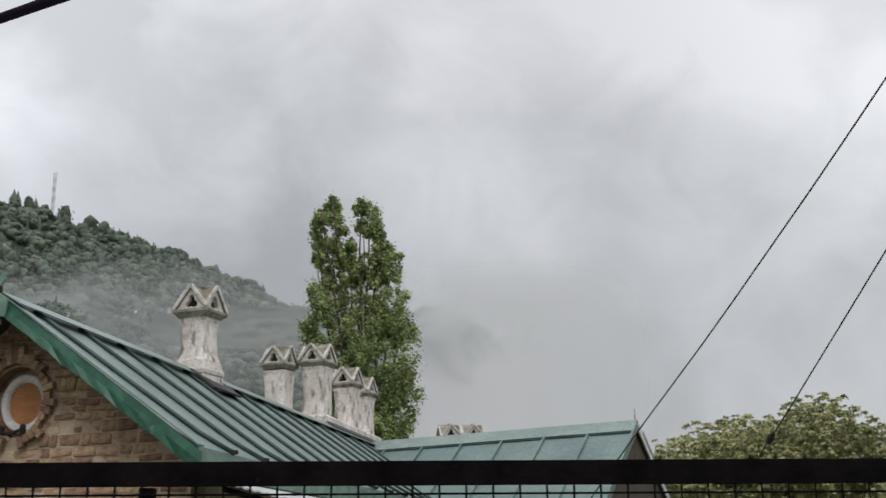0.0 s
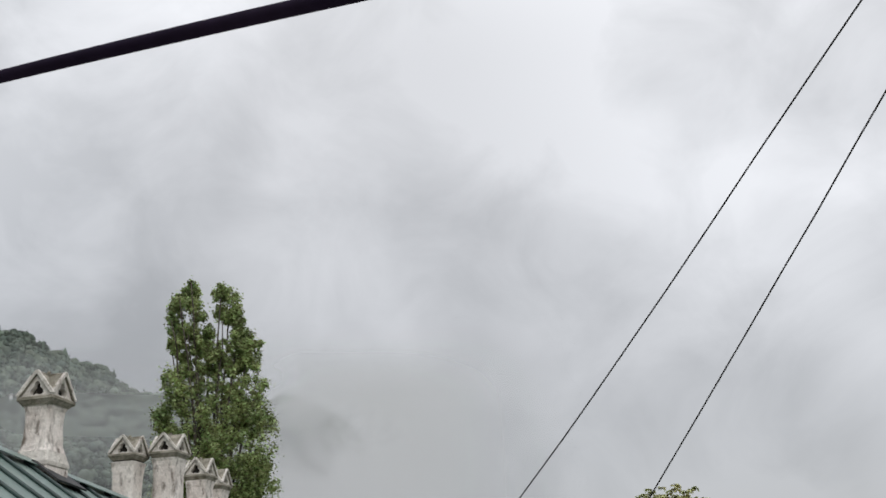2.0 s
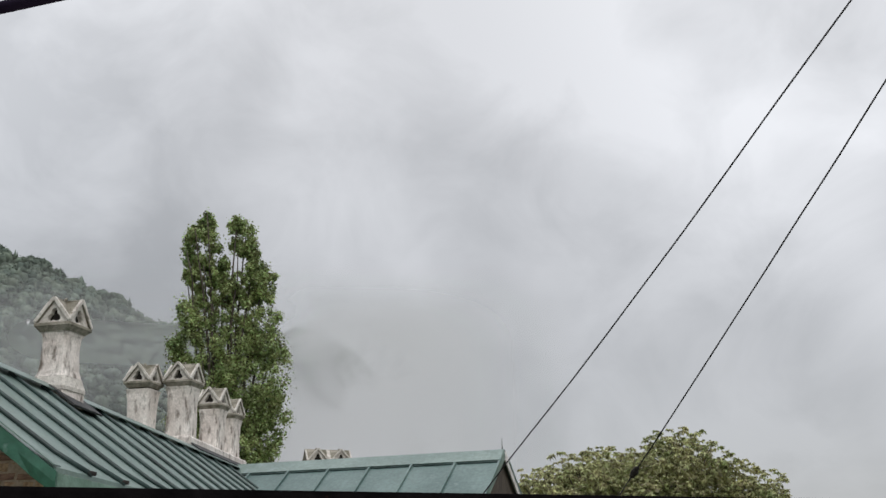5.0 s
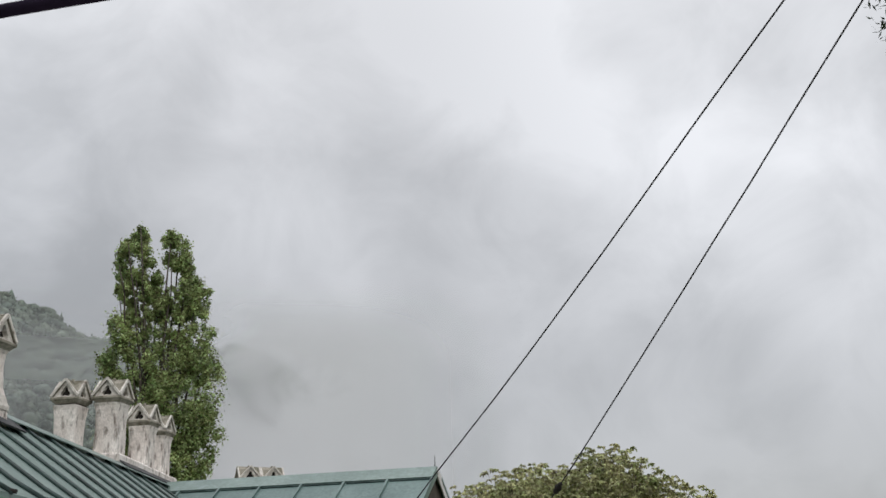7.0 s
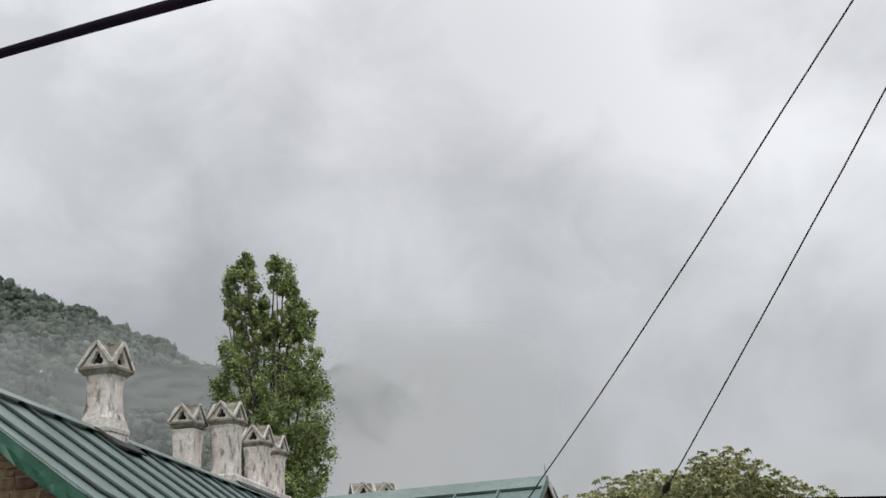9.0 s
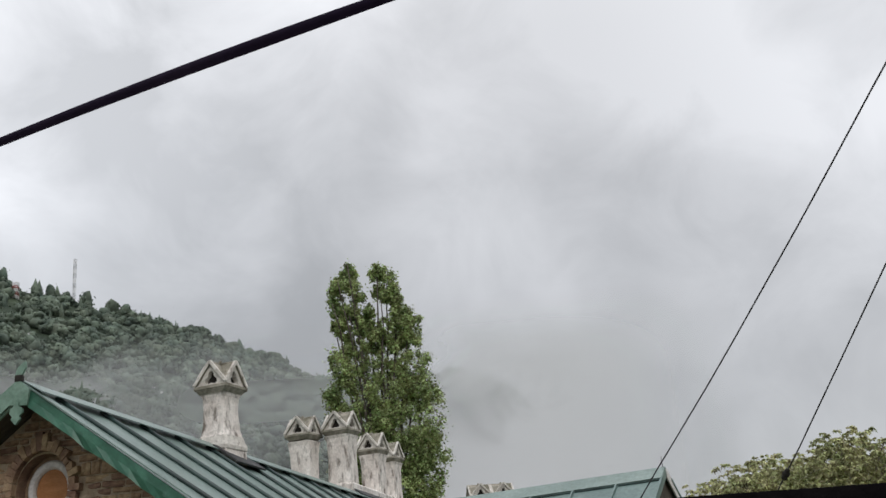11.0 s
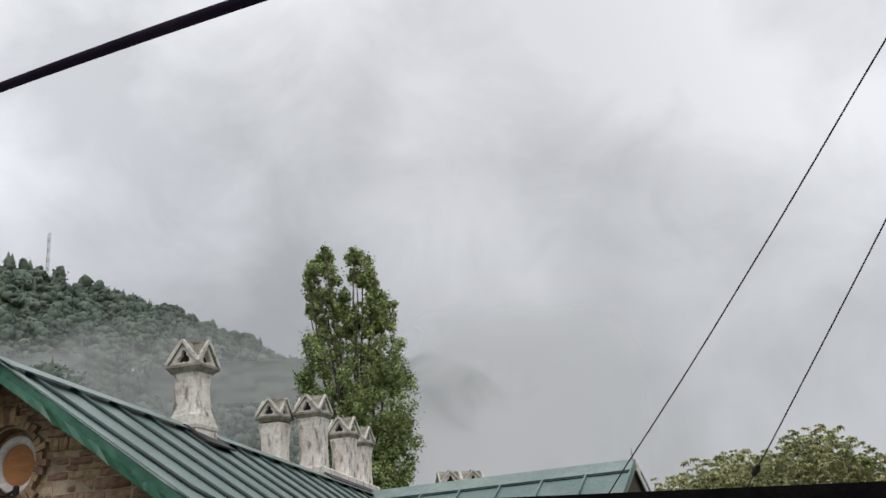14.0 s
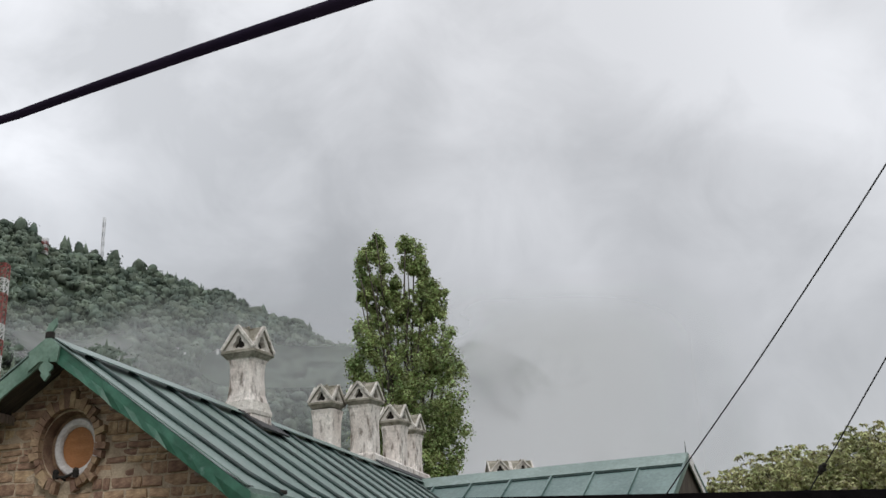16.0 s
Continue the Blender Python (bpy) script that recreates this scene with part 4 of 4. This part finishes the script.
# lobes of the crown: centre, half width, half height, how dense, clump size
clumps, loose = [], []
for cx, cz, rx, rz, dens, cr in [(-1.15, 17.3, 0.66, 0.95, 1.9, 0.19), (-0.95, 18.3, 0.26, 0.4, 1.6, 0.12), (-1.5, 17.9, 0.2, 0.3, 1.5, 0.12), (0.45, 17.75, 0.52, 0.7, 1.9, 0.18), (0.2, 18.3, 0.26, 0.26, 1.6, 0.12),
                                 (1.3, 15.8, 0.55, 0.72, 1.5, 0.17), (0.95, 16.45, 0.38, 0.4, 1.3, 0.15), (-1.3, 15.9, 0.42, 0.5, 1.0, 0.15), (-0.4, 16.4, 0.3, 0.6, 1.2, 0.14), (-0.2, 15.5, 0.55, 0.6, 0.8, 0.14), (0.6, 15.2, 0.5, 0.6, 0.8, 0.14), (-1.5, 16.4, 0.3, 0.5, 1.2, 0.14), (0.85, 17.1, 0.25, 0.4, 1.2, 0.13), (-0.65, 15.7, 0.9, 1.0, 0.5, 0.13), (0.75, 15.8, 0.7, 0.8, 0.5, 0.13),
                                 (-1.2, 14.5, 0.78, 0.65, 2.1, 0.22), (-1.35, 13.3, 0.75, 0.8, 2.1, 0.24), (1.25, 14.3, 0.72, 0.7, 2.1, 0.23), (1.7, 13.2, 0.74, 0.6, 2.0, 0.23), (0.0, 14.2, 0.7, 0.6, 1.2, 0.2), (0.2, 13.2, 1.0, 0.8, 2.0, 0.25),
                                 (-0.7, 12.1, 1.35, 0.9, 2.2, 0.26), (1.0, 12.0, 1.3, 0.9, 2.2, 0.26), (1.35, 10.9, 1.05, 0.9, 2.2, 0.27), (0.2, 10.7, 1.5, 1.1, 2.2, 0.28), (-0.9, 10.5, 1.2, 1.0, 2.2, 0.28), (1.25, 9.6, 1.05, 0.9, 2.2, 0.27), (0.0, 9.1, 1.8, 1.3, 2.0, 0.3), (0.3, 7.3, 1.7, 1.4, 1.5, 0.32)]:
    for _ in range(int(1.5 * dens * rx * rz / cr ** 2) + 3):
        clumps.append([*in_lobe(rng, cx, cz, rx * 1.06, rz * 1.04, 0.3), cr * rng.uniform(0.6, 1.35)])
        loose.append([*clumps[-1][:3], clumps[-1][3] * 1.7])
part("crown", joined(shell_leaves(clumps, 85, 0.105, rng, 0.45, 0.5, 1.15), shell_leaves(loose, 16, 0.10, rng, 0.4, 0.9, 1.3)), M_POPLAR, poplar, "fresh green leaves in upswept clumps")

BX, BY = 8.65, 28.3
broad = tagged(empty("broadleaf_tree", pose(BX, BY, 0)), "broad domed tree with olive-green drooping leaves", "tree")
tube_part("trunk", [(0, 0, -0.3), (0.1, 0, 1.5), (0, 0.1, 3.4)], [0.3, 0.25, 0.2], M_BARK, broad, "", 10)


def dome(x, y):
    return 6.86 + 1.18 * math.exp(-(((x - 1.35) / 1.3) ** 2)) + 0.62 * math.exp(-(((x + 1.0) / 1.3) ** 2)) - 0.10 * y * y + 0.16 * noise.noise((x * 1.3, y * 1.3, 4.2))


def rosettes(centres, per, size, rng):
    """Sprays of long leaflets that spread from a twig's end and droop."""
    c = np.repeat(np.array(centres), per, axis=0)
    n = len(c)
    an = rng.uniform(0, 2 * math.pi, size=n)
    d = np.stack([np.cos(an), np.sin(an), rng.uniform(-0.35, 0.45, size=n)], 1)
    side = np.stack([-np.sin(an), np.cos(an), rng.normal(size=n) * 0.4], 1)
    L = (size * rng.uniform(0.65, 1.3, size=n))[:, None]
    mid = c + d * L * 0.5
    tip = c + d * L * 0.95 - np.array([0, 0, 1]) * L * rng.uniform(0.2, 0.6, size=(n, 1))
    v = np.stack([c, mid + side * L * 0.19, tip, mid - side * L * 0.19], axis=1).reshape(-1, 3)
    return v, np.arange(n * 4).reshape(n, 4)


twigs, lumps = [], []
for _ in range(40):
    an, rr = rng.uniform(0, 2 * math.pi), rng.uniform(0.6, 3.9)
    x, y = rr * math.cos(an), rr * math.sin(an) * 0.7
    p, r = limb(rng, (0, 0, 3.0), (x, y, dome(x, y) + rng.uniform(-0.1, 0.12)), 0.13, 0.08, 0.012, 6)
    tube_part("limb", p, r, M_BARK, broad, "", 6)
    twigs.append(np.array(p[6]))
for _ in range(3400):
    an, rr = rng.uniform(0, 2 * math.pi), 4.3 * math.sqrt(rng.uniform(0, 1))
    x, y = rr * math.cos(an), rr * math.sin(an) * 0.7
    up = rng.random() < 0.10
    twigs.append(np.array([x, y, dome(x, y) + (rng.uniform(0.05, 0.36) if up else -abs(rng.normal()) * 0.55)]))
for _ in range(260):
    an, rr = rng.uniform(0, 2 * math.pi), 4.1 * math.sqrt(rng.uniform(0, 1))
    x, y = rr * math.cos(an), rr * math.sin(an) * 0.7
    lumps.append([x, y, dome(x, y) - 0.35 - abs(rng.normal()) * 0.8, rng.uniform(0.2, 0.36)])
for _ in range(240):
    an, rr = rng.uniform(0, 2 * math.pi), 4.2 * math.sqrt(rng.uniform(0, 1))
    lumps.append([rr * math.cos(an), rr * math.sin(an) * 0.7, rng.uniform(4.6, 6.6), rng.uniform(0.25, 0.42)])
part("crown", joined(rosettes(twigs, 20, 0.125, rng), shell_leaves(lumps, 60, 0.14, rng, 0.3, 0.5)), M_WALNUT, broad, "olive and yellow-green drooping leaf sprays")

# conifer whose branch tips reach into view beside the pole
TX, TY = 10.6, 10.4
conifer = tagged(empty("conifer_tree", pose(TX, TY, 0)), "dark conifer with drooping needle sprays", "tree")
tube_part("trunk", [(0, 0, -0.3), (0, 0, 7), (0, 0, 15)], [0.3, 0.22, 0.05], M_BARK, conifer, "", 10)
tips = [tuple(aim(a, e, 11.0) - Vector((TX, TY, 0))) for a, e in ((37.3, 30.0), (37.5, 29.0), (37.9, 28.0), (38.2, 27.2), (38.5, 29.2), (38.9, 28.2))]
for k in range(26):
    an = k * 2.4
    zz = 4.5 + k * 0.38
    rr = 2.6 * (1 - (zz - 4) / 12) + 0.6
    tips.append((rr * math.cos(an), rr * math.sin(an), zz - 0.4))
cents = []
for i, tp in enumerate(tips):
    p, r = limb(rng, (0, 0, tp[2] + 0.9), tp, 0.05, 0.05, 0.008, 8)
    tube_part("limb", p, r, M_BARK, conifer, "", 5)
    for k in range(3, 9):
        for _ in range(5):
            cents.append(np.array(p[k]) + rng.normal(size=3) * [0.14, 0.14, 0.1])
v, _, f = leaves(cents, 60, (0.08, 0.08, 0.07), 0.085, rng, 0.3, 0.10)
part("crown", (v, [], f), M_NEEDLE, conifer, "dark hanging needles")

# ---- masts and houses on the hill ----
def lattice(name, base, height, wid, bands, materials, label):
    th = tagged(empty(name, Matrix.Translation(base)), label, "mast")
    for b in range(bands):
        z0, z1 = height * b / bands, height * (b + 1) / bands
        bm = bmesh.new()
        t = wid * 0.11
        for sx, sy in ((-1, -1), (1, -1), (1, 1), (-1, 1)):
            beam(bm, (sx * wid / 2, sy * wid / 2, z0), (sx * wid / 2, sy * wid / 2, z1), t, t, (0, 1, 0))
        for s in range(2):
            za, zb = z0 + (z1 - z0) * s / 2, z0 + (z1 - z0) * (s + 1) / 2
            for q in range(4):
                c = [(-1, -1), (1, -1), (1, 1), (-1, 1)]
                a, e = c[q], c[(q + 1) % 4]
                beam(bm, (a[0] * wid / 2, a[1] * wid / 2, za), (e[0] * wid / 2, e[1] * wid / 2, zb), t * 0.7, t * 0.7, (0.1, 0.2, 1))
                beam(bm, (a[0] * wid / 2, a[1] * wid / 2, zb), (e[0] * wid / 2, e[1] * wid / 2, zb), t * 0.7, t * 0.7, (0.1, 0.2, 1))
        part("mast_section", bm, materials[b % len(materials)], th)
    return th


def on_hill(az, s, dz=0.0):
    x, y, z = hill_point(az, s)
    return Vector((x, y, z + dz))


mb = aim(-24.98, 5, 150)
mast = lattice("lattice_mast", Vector((mb.x, mb.y, 0)), 150 * math.tan(radians(17.0)) + 4, 1.3, 24, (M_RED, M_RED, M_MASTWHITE, M_RED, M_MASTWHITE), "red and white steel lattice mast")
hb = on_hill(-20.15, 0.98)
lattice("telecom_mast", hb, 620 * math.tan(radians(19.5)) + 4.2 - hb.z, 1.3, 9, (M_MASTWHITE, M_STEEL), "pale lattice telecom mast on the hill crest")
rb = on_hill(-23.05, 0.94)
lattice("lattice_mast", rb, 596.6 * math.tan(radians(18.45)) + 4.2 - rb.z, 2.6, 5, (M_MASTWHITE, M_RED), "short red and white lattice tower on the hill crest")
for az, s, wd in ((-16.0, 0.66, 1.3), (-15.6, 0.65, 1.1), (-13.9, 0.67, 1.3), (-22.3, 0.8, 1.2)):
    p = on_hill(az, s, 3.8)
    th = tagged(empty("hill_house", Matrix.Translation(p) @ pose(0, 0, 0, 0, 0, az * -1)), "small whitewashed house among the hill trees", "house", "hill houses")
    bm = bmesh.new()
    box(bm, (-wd / 2, -2, -6), (wd / 2, 2, 0.2), 0.05)
    part("wall", bm, M_MASTWHITE, th)
    bm = bmesh.new()
    plate(bm, [(-wd * 0.55, -2.3, 0.2), (wd * 0.55, -2.3, 0.2), (wd * 0.55, 0, 0.7), (-wd * 0.55, 0, 0.7)], 0.12)
    plate(bm, [(-wd * 0.55, 0, 0.7), (wd * 0.55, 0, 0.7), (wd * 0.55, 2.3, 0.2), (-wd * 0.55, 2.3, 0.2)], 0.12)
    part("roof", bm, M_STEEL, th)

# ---- drifting mist over the hill ----
def mist(name, az0, az1, el0, el1, r0, lean, nodes_in, label):
    n, k = 40, 12
    vs, fs = [], []
    for i in range(n + 1):
        for j in range(k + 1):
            az = az0 + (az1 - az0) * i / n
            el = el0 + (el1 - el0) * j / k
            p = aim(az, el, 1.0) - Vector((0, 0, 4.2))
            q = (r0 + lean * j / k) * (1 + 0.015 * noise.noise((az * 0.3, el * 0.3, r0)))
            vs.append((p.x * q, p.y * q, p.z * q + 4.2))
    for i in range(n):
        for j in range(k):
            a = i * (k + 1) + j
            fs.append((a, a + k + 1, a + k + 2, a + 1))
    ob = part(name, (vs, [], fs), nodes_in)
    uv = ob.data.uv_layers.new(name="UVMap")
    for lp in ob.data.loops:
        i, j = divmod(lp.vertex_index, k + 1)
        uv.data[lp.index].uv = (i / n, j / k)
    ob.data.polygons.foreach_set("use_smooth", [True] * len(fs))
    return tagged(ob, label, "mist", kind="stuff")


def mist_mat(name, rise0, rise1, scale, cut0, cut1, most, fade_top, seed, foot, side0=0.0, side1=0.08):
    """Thin cloud: density rises with u from rise0 to rise1, breaks up with noise, thins out at top and foot."""
    m = bpy.data.materials.new(name)
    m.use_nodes = True
    n, l = m.node_tree.nodes, m.node_tree.links
    n.clear()
    out = n.new("ShaderNodeOutputMaterial")
    tr = n.new("ShaderNodeBsdfTransparent")
    df = n.new("ShaderNodeBsdfDiffuse")
    tl = n.new("ShaderNodeBsdfTranslucent")
    df.inputs["Color"].default_value = (0.68, 0.69, 0.70, 1)
    tl.inputs["Color"].default_value = (0.68, 0.69, 0.70, 1)
    body = n.new("ShaderNodeMixShader")
    body.inputs[0].default_value = 0.5
    l.new(df.outputs[0], body.inputs[1])
    l.new(tl.outputs[0], body.inputs[2])
    mx = n.new("ShaderNodeMixShader")
    uv = n.new("ShaderNodeUVMap")
    uv.uv_map = "UVMap"
    sep = n.new("ShaderNodeSeparateXYZ")
    l.new(uv.outputs[0], sep.inputs[0])
    mp = n.new("ShaderNodeMapping")
    mp.inputs["Location"].default_value = (seed, seed * 0.7, 0)
    mp.inputs["Scale"].default_value = (1.6, 1.0, 1)
    l.new(uv.outputs[0], mp.inputs["Vector"])
    nz = n.new("ShaderNodeTexNoise")
    nz.inputs["Scale"].default_value = scale
    nz.inputs["Detail"].default_value = 5
    nz.inputs["Roughness"].default_value = 0.5
    nz.inputs["Distortion"].default_value = 0.6
    l.new(mp.outputs[0], nz.inputs["Vector"])

    def rng_node(src, a, b, c, d):
        r = n.new("ShaderNodeMapRange")
        r.interpolation_type = "SMOOTHSTEP"
        r.inputs["From Min"].default_value, r.inputs["From Max"].default_value = a, b
        r.inputs["To Min"].default_value, r.inputs["To Max"].default_value = c, d
        l.new(src, r.inputs["Value"])
        return r.outputs["Result"]

    def mul(a, b):
        q = n.new("ShaderNodeMath")
        q.operation = "MULTIPLY"
        l.new(a, q.inputs[0])
        l.new(b, q.inputs[1])
        return q.outputs[0]

    u = rng_node(sep.outputs["X"], rise0, rise1, 0, 0.62)
    q = n.new("ShaderNodeMath")
    q.operation = "ADD"
    l.new(u, q.inputs[0])
    l.new(nz.outputs["Fac"], q.inputs[1])
    a = rng_node(q.outputs[0], cut0, cut1, 0, most)
    a = mul(a, rng_node(sep.outputs["Y"], fade_top, 1.0, 1, 0))
    a = mul(a, rng_node(sep.outputs["X"], side0, side1, 0, 1))
    a = mul(a, rng_node(sep.outputs["X"], 0.76, 1.0, 1, 0))
    if foot:
        a = mul(a, rng_node(sep.outputs["Y"], 0.25, foot, 0.12, 1))
    l.new(a, mx.inputs[0])
    l.new(tr.outputs[0], mx.inputs[1])
    l.new(body.outputs[0], mx.inputs[2])
    l.new(mx.outputs[0], out.inputs["Surface"])
    return m


mist("mist", -32, 16, 1.0, 17.5, 225, 330, mist_mat("mist_far", 0.50, 0.78, 3.4, 0.44, 1.04, 1.0, 0.70, 1.7, 0.0), "pale grey mist drifting across the hillside")
mist("mist", -28, 4, 3.0, 17, 210, 300, mist_mat("mist_near", 0.05, 0.6, 4.2, 0.46, 1.0, 0.48, 0.60, 5.3, 0.82, 0.18, 0.48), "thin wisp of mist rising off the trees")
